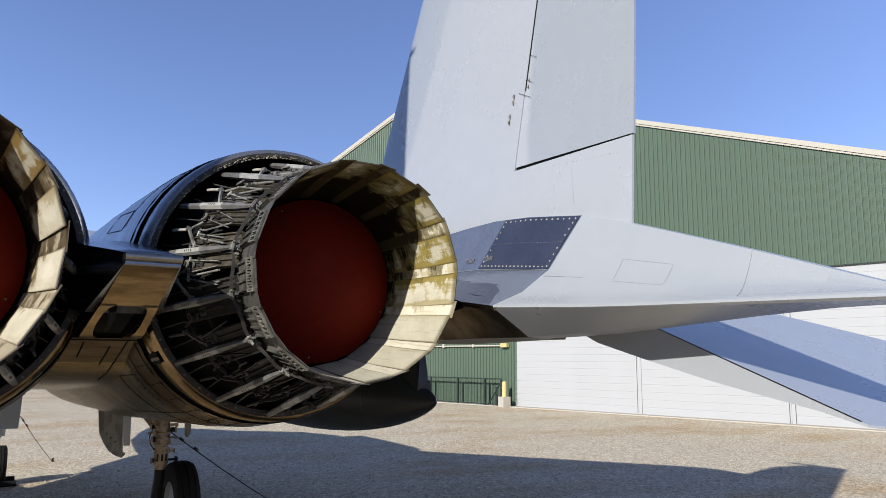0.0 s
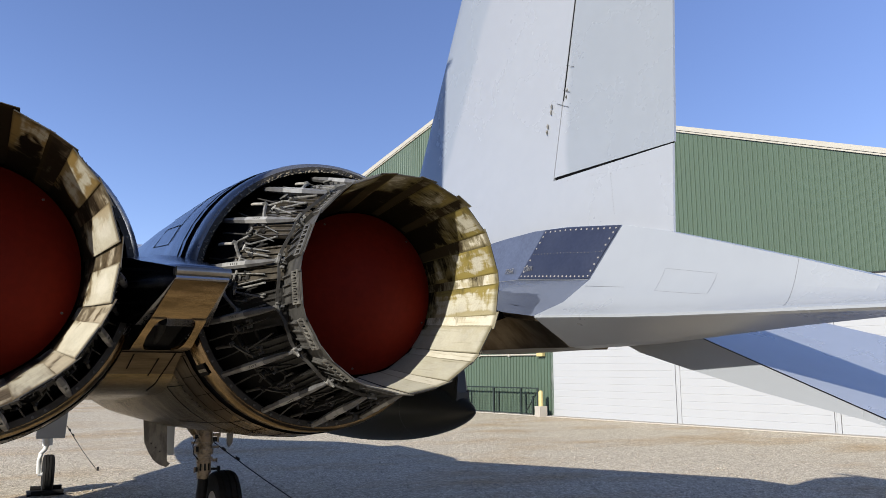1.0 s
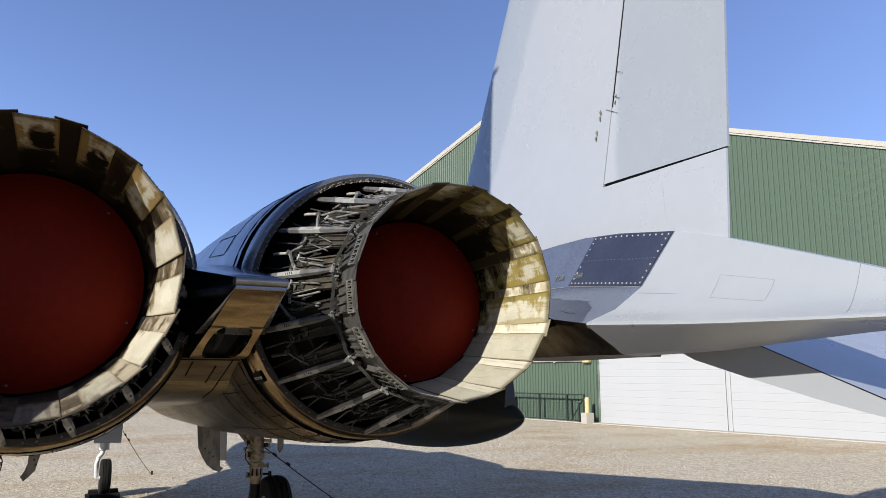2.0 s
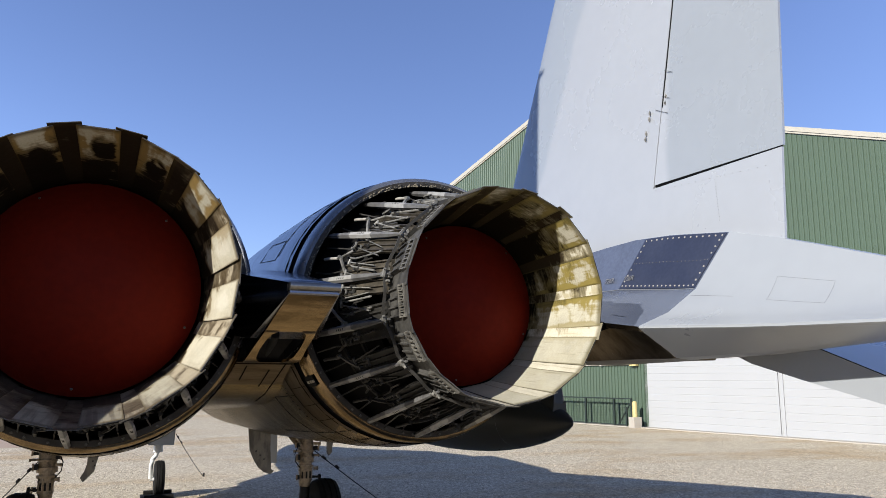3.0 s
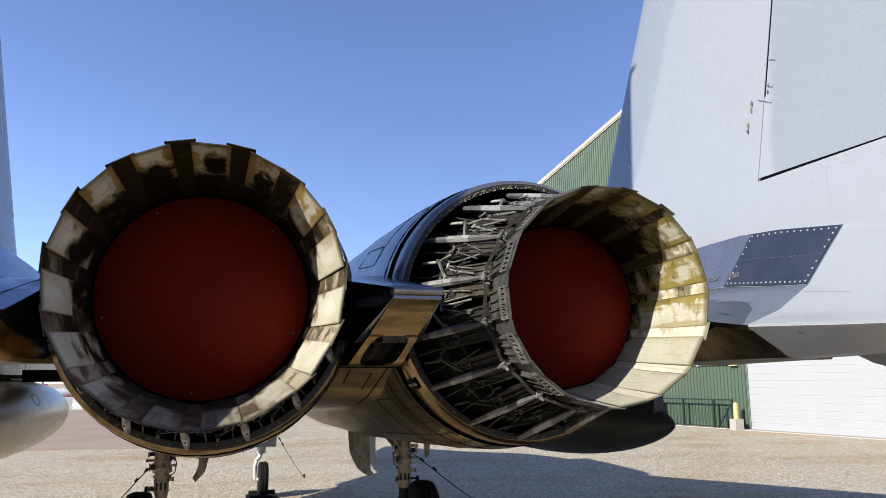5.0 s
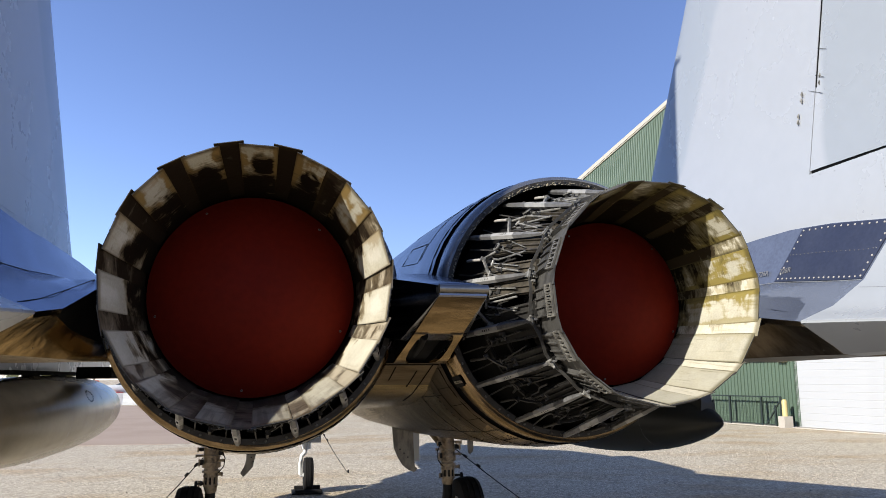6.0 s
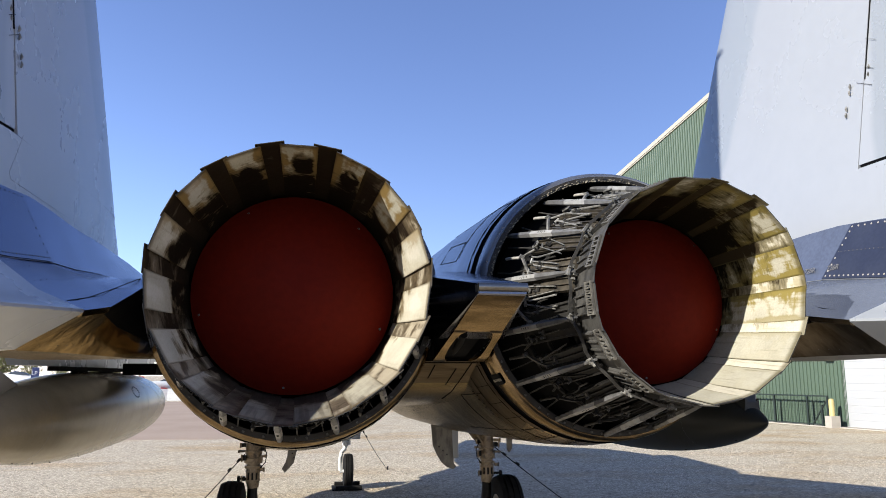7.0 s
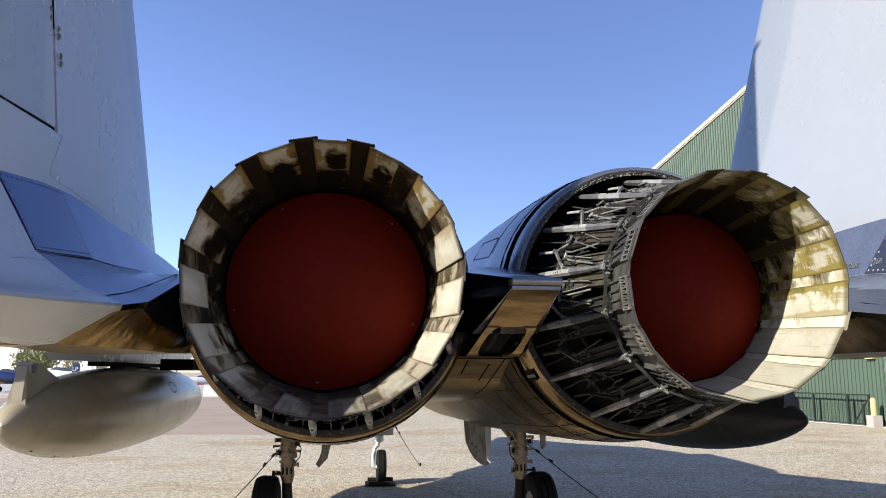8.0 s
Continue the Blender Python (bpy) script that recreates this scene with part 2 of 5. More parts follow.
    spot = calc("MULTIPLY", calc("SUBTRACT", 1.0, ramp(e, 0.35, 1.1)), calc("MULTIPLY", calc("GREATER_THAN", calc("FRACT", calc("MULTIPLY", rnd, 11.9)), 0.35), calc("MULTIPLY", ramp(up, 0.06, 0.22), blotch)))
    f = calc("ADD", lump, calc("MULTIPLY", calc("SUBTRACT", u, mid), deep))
    # more burn towards the top, deepened to paint in the shade there
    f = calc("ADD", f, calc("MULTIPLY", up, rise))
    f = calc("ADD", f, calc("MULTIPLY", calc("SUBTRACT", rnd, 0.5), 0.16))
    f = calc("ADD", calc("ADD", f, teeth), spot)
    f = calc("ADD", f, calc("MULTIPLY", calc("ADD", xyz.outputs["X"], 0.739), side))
    # f rises again towards the lowest petals
    f = calc("ADD", f, calc("MULTIPLY", ramp(calc("SUBTRACT", 0.0, up), 0.26, 0.44), low_dark))
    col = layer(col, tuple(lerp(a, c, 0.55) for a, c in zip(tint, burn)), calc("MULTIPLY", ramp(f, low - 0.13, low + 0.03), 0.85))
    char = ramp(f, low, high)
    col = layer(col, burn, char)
    link(calc("SUBTRACT", 0.45, calc("MULTIPLY", char, 0.40)), b.inputs["Specular IOR Level"])
    # dark grey-brown layer over the lowest petals, streaked along the flow
    low_layer = calc("MULTIPLY", ramp(calc("ADD", calc("SUBTRACT", 0.0, up), calc("MULTIPLY", calc("SUBTRACT", lump, 0.5), 0.25)), 0.26, 0.42), min(0.8, low_dark * 2.2))
    col = layer(col, (0.058, 0.045, 0.034), calc("MULTIPLY", low_layer, calc("ADD", 0.55, calc("MULTIPLY", ramp(streak, 0.40, 0.60), 0.45))))
    # dirt in the joints along both edges
    col = layer(col, tuple(c * 0.28 for c in tint), calc("MULTIPLY", calc("MAXIMUM", ramp(v, 0.88, 1.0), calc("SUBTRACT", 1.0, ramp(u, 0.015, 0.07))), 0.72))
    link(col, b.inputs["Base Color"])
    return m


def lerp(a, b, t):
    return a + (b - a) * t


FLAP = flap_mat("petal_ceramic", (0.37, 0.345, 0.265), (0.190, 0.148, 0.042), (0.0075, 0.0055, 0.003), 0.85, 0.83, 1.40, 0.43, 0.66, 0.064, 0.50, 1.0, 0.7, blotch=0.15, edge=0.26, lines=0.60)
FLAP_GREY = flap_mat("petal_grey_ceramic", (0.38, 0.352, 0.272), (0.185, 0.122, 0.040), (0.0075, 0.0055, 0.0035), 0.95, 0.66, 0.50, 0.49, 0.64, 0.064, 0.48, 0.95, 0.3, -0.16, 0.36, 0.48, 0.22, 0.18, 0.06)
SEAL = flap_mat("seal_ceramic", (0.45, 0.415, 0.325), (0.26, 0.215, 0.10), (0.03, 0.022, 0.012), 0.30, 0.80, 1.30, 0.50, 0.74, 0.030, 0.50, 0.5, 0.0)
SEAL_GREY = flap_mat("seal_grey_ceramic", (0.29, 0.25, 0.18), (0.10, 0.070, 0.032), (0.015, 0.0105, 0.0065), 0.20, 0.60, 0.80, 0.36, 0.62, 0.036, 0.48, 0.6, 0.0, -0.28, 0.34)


def two_tone(name, light, dark, y0, slope, width, wobble):
    """Grey paint in two tones with a soft wavy border that runs up the fin."""
    m = mat(name, light, 0.26, 0, tuple(c * 0.94 for c in light), 0.6, 1.0, 12, grain=0.015, spec=0.9)
    nt = m.node_tree
    n, link = nt.nodes, nt.links.new
    b = n["Principled BSDF"]
    old = b.inputs["Base Color"].links[0].from_socket
    geo = n.new("ShaderNodeNewGeometry")
    xyz = n.new("ShaderNodeSeparateXYZ")
    link(geo.outputs["Position"], xyz.inputs[0])
    nz = n.new("ShaderNodeTexNoise")
    nz.inputs["Scale"].default_value = 1.1
    link(geo.outputs["Position"], nz.inputs["Vector"])
    a = n.new("ShaderNodeMath")
    a.operation = "MULTIPLY_ADD"
    link(xyz.outputs["Z"], a.inputs[0])
    a.inputs[1].default_value = slope
    link(xyz.outputs["Y"], a.inputs[2])
    c = n.new("ShaderNodeMath")
    c.operation = "MULTIPLY_ADD"
    link(nz.outputs["Fac"], c.inputs[0])
    c.inputs[1].default_value = wobble
    link(a.outputs[0], c.inputs[2])
    r = n.new("ShaderNodeMapRange")
    r.inputs["From Min"].default_value, r.inputs["From Max"].default_value = y0 + wobble / 2, y0 + wobble / 2 + width
    link(c.outputs[0], r.inputs["Value"])
    mx = n.new("ShaderNodeMix")
    mx.data_type = "RGBA"
    link(r.outputs["Result"], mx.inputs["Factor"])
    link(old, mx.inputs["A"])
    mx.inputs["B"].default_value = (*dark, 1)
    link(mx.outputs["Result"], b.inputs["Base Color"])
    return m


FINM = two_tone("fin_paint", (0.276, 0.287, 0.303), (0.226, 0.245, 0.265), 3.075, 0.49, 0.05, 0.25)
RUDM = two_tone("rudder_paint", (0.224, 0.240, 0.256), (0.276, 0.287, 0.303), 0.30, 0.0, 0.04, 0.22)


# ---- builders ----
class Shape:
    """Collects pieces of one mesh."""

    def __init__(self):
        self.v, self.f = [], []

    def add(self, v, f):
        k = len(self.v)
        self.v += [tuple(p) for p in v]
        self.f += [tuple(i + k for i in q) for q in f]
        return self

    def box(self, c, s, m=None):
        m = m or Matrix()
        hx, hy, hz = s[0] / 2, s[1] / 2, s[2] / 2
        v = [m @ Vector((c[0] + a * hx, c[1] + b * hy, c[2] + d * hz)) for a in (-1, 1) for b in (-1, 1) for d in (-1, 1)]
        return self.add(v, [(0, 1, 3, 2), (4, 6, 7, 5), (0, 4, 5, 1), (2, 3, 7, 6), (0, 2, 6, 4), (1, 5, 7, 3)])

    def loft(self, rings, closed=True, caps=True):
        n = len(rings[0])
        v = [p for r in rings for p in r]
        f = []
        for i in range(len(rings) - 1):
            for j in range(n if closed else n - 1):
                k = (j + 1) % n
                f.append((i * n + j, i * n + k, (i + 1) * n + k, (i + 1) * n + j))
        if caps and closed:
            f.append(tuple(range(n))[::-1])
            f.append(tuple((len(rings) - 1) * n + j for j in range(n)))
        return self.add(v, f)

    def tube(self, pts, r, n=8, ends=None):
        pts = [Vector(p) for p in pts]
        rings = []
        for i, p in enumerate(pts):
            d = (pts[min(i + 1, len(pts) - 1)] - pts[max(i - 1, 0)]).normalized()
            a = d.cross(Vector((0.13, 0.31, 0.94))).normalized()
            b = d.cross(a)
            q = r if not isinstance(r, (list, tuple)) else r[i]
            rings.append([p + a * q * math.cos(2 * math.pi * k / n) + b * q * math.sin(2 * math.pi * k / n) for k in range(n)])
        return self.loft(rings)

    def lathe(self, prof, n=48, centre=(0, 0, 0), close=False):
        """prof: (r, y) pairs turned about the y axis."""
        cx, cy, cz = centre
        rings = [[(cx + r * math.cos(2 * math.pi * k / n), cy + y, cz + r * math.sin(2 * math.pi * k / n)) for k in range(n)] for r, y in prof]
        if close:
            rings.append(rings[0])
        return self.loft(rings, caps=False)

    def bar(self, a, b, w0, h0, w1, h1, up=(0, 0, 1)):
        """A tapered bar with bevelled corners from a to b."""
        a, b = Vector(a), Vector(b)
        d = (b - a).normalized()
        s = d.cross(Vector(up)).normalized()
        u = s.cross(d)
        rings = []
        for p, w, h in ((a, w0, h0), (b, w1, h1)):
            rings.append([p + s * x * w / 2 + u * y * h / 2 for x, y in ((-1, -.5), (-.6, -1), (.6, -1), (1, -.5), (1, .5), (.6, 1), (-.6, 1), (-1, .5))])
        return self.loft(rings)

    def moved(self, m):
        self.v = [tuple(m @ Vector(p)) for p in self.v]
        return self

    def mesh(self, name, material, smooth=None):
        me = bpy.data.meshes.new(name)
        me.from_pydata(self.v, [], self.f)
        bm = bmesh.new()
        bm.from_mesh(me)
        bmesh.ops.recalc_face_normals(bm, faces=bm.faces)
        if smooth:
            for f in bm.faces:
                f.smooth = True
            for e in bm.edges:
                if len(e.link_faces) == 2 and e.calc_face_angle(0) > radians(smooth):
                    e.smooth = False
        bm.to_mesh(me)
        bm.free()
        me.materials.append(material)
        return me


BASES = {}


def thing(name, base, label, category, group="", kind=""):
    ob = new(name)
    ob.location = base
    BASES[ob.name] = Vector(base)
    return tagged(ob, label, category, group, kind)


def part(name, shape, material, parent=None, label="", smooth=35):
    """One mesh, given in world places, under a thing or a part of a thing."""
    off = BASES[parent.name] if parent else Vector()
    s = Shape().add([Vector(p) - off for p in shape.v], shape.f)
    ob = new(name, s.mesh(name, material, smooth))
    ob.parent = parent
    BASES[ob.name] = off
    return tagged(ob, label)


def piece(name, mesh, parent, m):
    """One of many alike pieces on a shared mesh, at the world pose m."""
    ob = new(name, mesh)
    ob.parent = parent
    ob.matrix_basis = Matrix.Translation(-BASES[parent.name]) @ m
    BASES[ob.name] = BASES[parent.name]
    return ob


def second(ob, material, test):
    """Gives the faces for which test(centre, normal) holds, in world places, a second material."""
    ob.data.materials.append(material)
    off = BASES[ob.name]
    for f in ob.data.polygons:
        if test(f.center + off, f.normal):
            f.material_index = 1
    return ob


def table(rows, y):
    for r0, r1 in zip(rows, rows[1:]):
        if y <= r1[0]:
            t = max(0, (y - r0[0]) / (r1[0] - r0[0]))
            return [lerp(a, b, t) for a, b in zip(r0, r1)][1:]
    return list(rows[-1][1:])


# ---- ground ----
def ground_material():
    """Crushed gravel: pebbles of two sizes, tan worn patches."""
    m = mat("gravel", (0.440, 0.382, 0.292), 0.9, 0, (0.36, 0.262, 0.150), 0.85, 0.40, 30, 0, 40, stretch=(0.5, 0.9, 1), contrast=(0.50, 0.68))
    nt = m.node_tree
    n, link = nt.nodes, nt.links.new
    b = n["Principled BSDF"]
    b.inputs["Specular IOR Level"].default_value = 0.1
    col = b.inputs["Base Color"].links[0].from_socket
    co = n.new("ShaderNodeTexCoord")
    height = None
    for scale, lo, hi in ((24, 0.66, 1.20), (70, 0.58, 1.38)):
        vo = n.new("ShaderNodeTexVoronoi")
        vo.inputs["Scale"].default_value = scale
        link(co.outputs["Object"], vo.inputs["Vector"])
        hs = n.new("ShaderNodeSeparateColor")
        link(vo.outputs["Color"], hs.inputs["Color"])
        mr = n.new("ShaderNodeMapRange")
        mr.inputs["To Min"].default_value, mr.inputs["To Max"].default_value = lo, hi
        link(hs.outputs["Red"], mr.inputs["Value"])
        sc = n.new("ShaderNodeVectorMath")
        sc.operation = "SCALE"
        link(col, sc.inputs[0])
        link(mr.outputs["Result"], sc.inputs["Scale"])
        col = sc.outputs[0]
        bp = n.new("ShaderNodeBump")
        bp.invert = True
        bp.inputs["Strength"].default_value, bp.inputs["Distance"].default_value = 0.7, 0.24 / scale
        link(vo.outputs["Distance"], bp.inputs["Height"])
        if height:
            link(height, bp.inputs["Normal"])
        height = bp.outputs["Normal"]
    link(col, b.inputs["Base Color"])
    link(height, b.inputs["Normal"])
    return m


GRAVEL = ground_material()
REDPAVE = mat("reddish_pavement", (0.315, 0.235, 0.172), 0.85, 0, (0.25, 0.182, 0.132), 0.6, 0.3, 20, 0.5, 30)
APRON = mat("pale_concrete", (0.40, 0.37, 0.33), 0.85, 0, (0.34, 0.31, 0.27), 0.5, 0.4, 20)

g = Shape().add([(-1500, -1500, 0), (1500, -1500, 0), (1500, 1500, 0), (-1500, 1500, 0)], [(0, 1, 2, 3)])
tagged(part("ground", g, GRAVEL, smooth=None), "pale tan gravel yard with loose stones", "ground", kind="structure")


pv = Shape()
strip = []
for x, back in [(-90 + k * 4.2, 0.0) for k in range(21)] + [(-3.6, 0.1), (-2.2, 0.6), (-1.4, 1.6), (-1.0, 3.2)]:
    strip.append([(x, 21.6 + 0.25 * math.sin(x * 0.7) - 0.02 * x + back, z) for z in (-0.05, 0.006)] + [(x, 56, z) for z in (0.006, -0.05)])
pv.loft(strip)
tagged(part("pavement", pv, REDPAVE, smooth=None), "worn reddish pavement beyond the gravel", "pavement", kind="structure")
far = Shape().box((-60, 150, -0.02), (400, 180, 0.06))
tagged(part("apron", far, APRON, smooth=None), "pale concrete apron in the distance", "apron", kind="structure")


# ---- hangar: its front runs along HU from the left edge of the white doors ----
HA, HU, HN = Vector((18.736, 22.758, 0)), Vector((0.19274, -0.98125, 0)), Vector((-0.98125, -0.19274, 0))


def at_wall(s, out, z):
    p = HA + HU * s + HN * out
    return Vector((p.x, p.y, z))


def wall_box(sh, s0, s1, o0, o1, z0, z1):
    v = [at_wall(s, o, z) for s in (s0, s1) for o in (o0, o1) for z in (z0, z1)]
    return sh.add(v, [(0, 1, 3, 2), (4, 6, 7, 5), (0, 4, 5, 1), (2, 3, 7, 6), (0, 2, 6, 4), (1, 5, 7, 3)])


def rake(s):
    return 15.0 + 0.258 * (s + 5.8) if s < -5.8 else 15.0 - 0.352 * (s + 5.8)


hangar = thing("hangar", HA, "green corrugated metal hangar with white doors and cream roof trim", "hangar")
S0, S1, DTOP = -30.0, 22.0, 4.74
BOXF = [(0, 1, 2, 3), (7, 6, 5, 4), (0, 4, 5, 1), (1, 5, 6, 2), (2, 6, 7, 3), (3, 7, 4, 0)]
for s0, s1, z0 in ((S0, -5.8, 0), (-5.8, 0, 0), (0, S1, DTOP)):
    v = [at_wall(s, o, z) for o in (0, -0.25) for s, z in ((s0, z0), (s1, z0), (s1, rake(s1) - 0.2), (s0, rake(s0) - 0.2))]
    part("wall", Shape().add(v, BOXF), GREEN, hangar, "green ribbed metal siding", smooth=None)
for s in (S0, S1):
    v = [at_wall(s + e, o, z) for e in (0, 0.2 if s < 0 else -0.2) for o, z in ((-0.25, 0), (-30, 0), (-30, rake(s) - 0.2), (-0.25, rake(s) - 0.2))]
    part("side_wall", Shape().add(v, BOXF), GREEN, hangar, smooth=None)
# raised ribs of the siding, each with a broad and a narrow fold
uneven = random.Random(31)
sh = Shape()
s = S0 + 0.15
while s < S1 - 0.1:
    z0 = DTOP if s > 0 else 0.05
    for ds, w, o in ((0, 0.034, 0.034), (0.062, 0.012, 0.011), (0.118, 0.012, 0.011)):
        a, b = s + ds - w / 2, s + ds + w / 2
        zt = rake(s + ds) - 0.25
        v = [at_wall(a - 0.012, 0.0, z0), at_wall(a, o, z0), at_wall(b, o, z0), at_wall(b + 0.012, 0.0, z0)]
        v += [Vector((p.x, p.y, zt)) for p in v]
        sh.add(v, [(0, 1, 5, 4), (1, 2, 6, 5), (2, 3, 7, 6)])
    s += 0.18 + uneven.uniform(-0.006, 0.006)
tagged(part("siding_rib", sh, GREEN, hangar, smooth=None), kind="stuff")
# roof, cream trim along both rakes
sh = Shape()
for s0, s1 in ((S0 - 0.4, -5.8), (-5.8, S1 + 0.4)):
    v = [at_wall(s, o, rake(s) + dz) for o in (0.05, -30.3) for dz in (-0.2, 0.02) for s in (s0, s1)]
    sh.add(v, [(0, 1, 3, 2), (4, 6, 7, 5), (0, 4, 5, 1), (2, 3, 7, 6), (0, 2, 6, 4), (1, 5, 7, 3)])
part("roof", sh, CREAM, hangar, "pale cream metal roof", smooth=None)
for s0, s1 in ((S0 - 0.4, -5.8), (-5.8, S1 + 0.4)):
    sh = Shape()
    v = [at_wall(s, o, rake(s) + dz) for o in (0.02, 0.09) for dz in (-0.13, 0.085 if s0 < -6 else 0.035) for s in (s0, s1)]
    sh.add(v, [(0, 1, 3, 2), (4, 6, 7, 5), (0, 4, 5, 1), (2, 3, 7, 6), (0, 2, 6, 4), (1, 5, 7, 3)])
    v = [at_wall(s, o, rake(s) + dz) for o in (0.02, 0.06) for dz in (-0.20, -0.145) for s in (s0, s1)]
    sh.add(v, [(0, 1, 3, 2), (4, 6, 7, 5), (0, 4, 5, 1), (2, 3, 7, 6), (0, 2, 6, 4), (1, 5, 7, 3)])
    part("roof_trim", sh, CREAM, hangar, "cream trim board", smooth=None)
part("wall_cap", wall_box(Shape(), 0, S1, 0.0, 0.045, DTOP - 0.025, DTOP + 0.01), FENCE, hangar, "dark drip edge over the doors", smooth=None)
part("corner_trim", wall_box(Shape(), -0.10, 0.0, 0.0, 0.05, 0, DTOP), GREEN, hangar, smooth=None)
# white roll-up doors of level boards, white posts between them
boards = []
for half in (2.862, 2.525):
    board = wall_box(Shape(), -half, half, -0.10, -0.02, 0.0, 0.2635)
    board.add([at_wall(s, o, z) for s in (-half, half) for o, z in ((-0.02, 0.004), (-0.014, 0.012), (-0.014, 0.246), (-0.02, 0.256))],
              [(0, 4, 5, 1), (1, 5, 6, 2), (2, 6, 7, 3)])
    boards.append(Shape().add([Vector(p) - HA for p in board.v], board.f).mesh("door_board", DOORW))
for d0, d1 in ((0.02, 5.745), (6.035, 11.085), (11.385, 16.435), (16.735, 21.785)):
    door = part("hangar_door", wall_box(Shape(), d0, d1, -0.18, -0.11, 0, DTOP), DOORW, hangar, "white horizontally boarded door", smooth=None)
    for k in range(18):
        piece("door_board", boards[0 if d0 < 1 else 1], door, Matrix.Translation(HA + HU * (d0 + d1) / 2 + Vector((0, 0, 0.004 + k * 0.2635))))
    for q0, q1, out in ((0.0, 0.10, 0.012), (0.115, 0.16, -0.01), (0.175, 0.285, 0.012)):
        if d1 < 20:
            part("door_post", wall_box(Shape(), d1 + q0, d1 + q1, -0.12, out, 0, DTOP), DOORW, hangar, "white steel guide post", smooth=None)
part("plinth", wall_box(Shape(), -8, S1, 0.0, 0.5, -0.05, 0.03), CONC, hangar, "concrete strip at the foot of the wall", smooth=None)
sh = Shape().tube([at_wall(-14, 0.09, 2.50), at_wall(-0.35, 0.09, 2.50)], 0.035)
for s in (-6.0, -4.2, -2.3):
    wall_box(sh, s - 0.05, s + 0.05, 0.03, 0.14, 2.44, 2.60)
part("conduit", sh, CREAM, hangar, "pale pipe along the wall")
part("wall_lamp", wall_box(Shape(), -0.60, -0.26, 0.03, 0.2, 2.43, 2.60), YELLOW, hangar, "pale yellow lamp housing", smooth=None)

# fence along the wall
fence = thing("fence", at_wall(-1.2, 0.5, 0), "dark green steel mesh fence in front of the hangar wall", "fence", kind="")
for s in (-0.335, -1.27, -2.91, -4.69, -6.45, -8.2, -9.95, -11.7):
    part("post", wall_box(Shape(), s - 0.035, s + 0.035, 0.42, 0.48, 0, 1.14), FENCE, fence, smooth=None)
part("short_post", wall_box(Shape(), -0.63, -0.57, 0.42, 0.48, 0, 0.80), FENCE, fence, smooth=None)
part("brace", Shape().bar(at_wall(-1.08, 0.45, 0.05), at_wall(-0.36, 0.45, 0.98), 0.05, 0.05, 0.05, 0.05), FENCE, fence, smooth=None)
part("top_rail", wall_box(Shape(), -12.6, -0.3, 0.425, 0.475, 1.10, 1.145), FENCE, fence, smooth=None)
part("bottom_rail", wall_box(Shape(), -12.6, -0.6, 0.43, 0.47, 0.06, 0.10), FENCE, fence, smooth=None)
sh = Shape()
for k in range(155):
    s = -0.70 - k * 0.0765
    wall_box(sh, s - 0.0022, s + 0.0022, 0.447, 0.453, 0.06, 1.12)
for k in range(9):
    z = 0.17 + k * 0.115
    wall_box(sh, -12.6, -0.66, 0.447, 0.453, z - 0.0022, z + 0.0022)
tagged(part("mesh_wire", sh, FENCE, fence, smooth=None), kind="stuff")


bollard = thing("bollard", at_wall(-0.03, 0.6, 0), "pale yellow bollard in a concrete base by the hangar", "bollard")
c = at_wall(-0.03, 0.6, 0)
sh = Shape().tube([(c.x, c.y, 0.2), (c.x, c.y, 0.96), (c.x, c.y, 1.02), (c.x, c.y, 1.045)], [0.10, 0.10, 0.08, 0.03], 16)
part("post", sh, YELLOW, bollard)
part("base", Shape().box((c.x, c.y, 0.21), (0.36, 0.36, 0.42)), CONC, bollard, "concrete block", smooth=None)

# ---- the aircraft: nose along +y, nozzle exits at y = 0 ----
EX, EZ = 0.739, 2.232
RZ = 2.258
jet = thing("fighter_jet", (0, 5.5, 0), "grey twin-engined fighter jet seen from behind, nozzles bare", "aircraft")
mirror = Matrix.Diagonal((-1, 1, 1, 1))


def both(shape):
    """The shape and its mirror image across the aircraft's middle."""
    return shape, Shape().add([(-x, y, z) for x, y, z in shape.v], [q[::-1] for q in shape.f])


BODY = [  # y, cx, cz, rx, r top, r bottom, squareness, valley z, belly z
    (1.04, 0.739, RZ, 0.668, 0.668, 0.668, 1.0, 2.40, 1.985),
    (1.25, 0.739, RZ, 0.685, 0.690, 0.695, 1.0, 2.42, 1.925),
    (1.60, 0.740, 2.255, 0.70, 0.715, 0.72, 1.0, 2.46, 1.83),
    (2.00, 0.740, 2.253, 0.722, 0.730, 0.738, 1.0, 2.495, 1.768),
    (2.50, 0.740, 2.25, 0.75, 0.75, 0.76, 1.0, 2.54, 1.73),
    (4.00, 0.750, 2.22, 0.80, 0.80, 0.79, 0.95, 2.70, 1.66),
    (6.00, 0.780, 2.20, 0.85, 0.85, 0.80, 0.85, 2.90, 1.60),
    (9.00, 0.800, 2.25, 0.85, 0.85, 0.76, 0.75, 3.05, 1.56),
    (10.6, 0.820, 2.25, 0.85, 0.85, 0.76, 0.7, 3.10, 1.58),
]


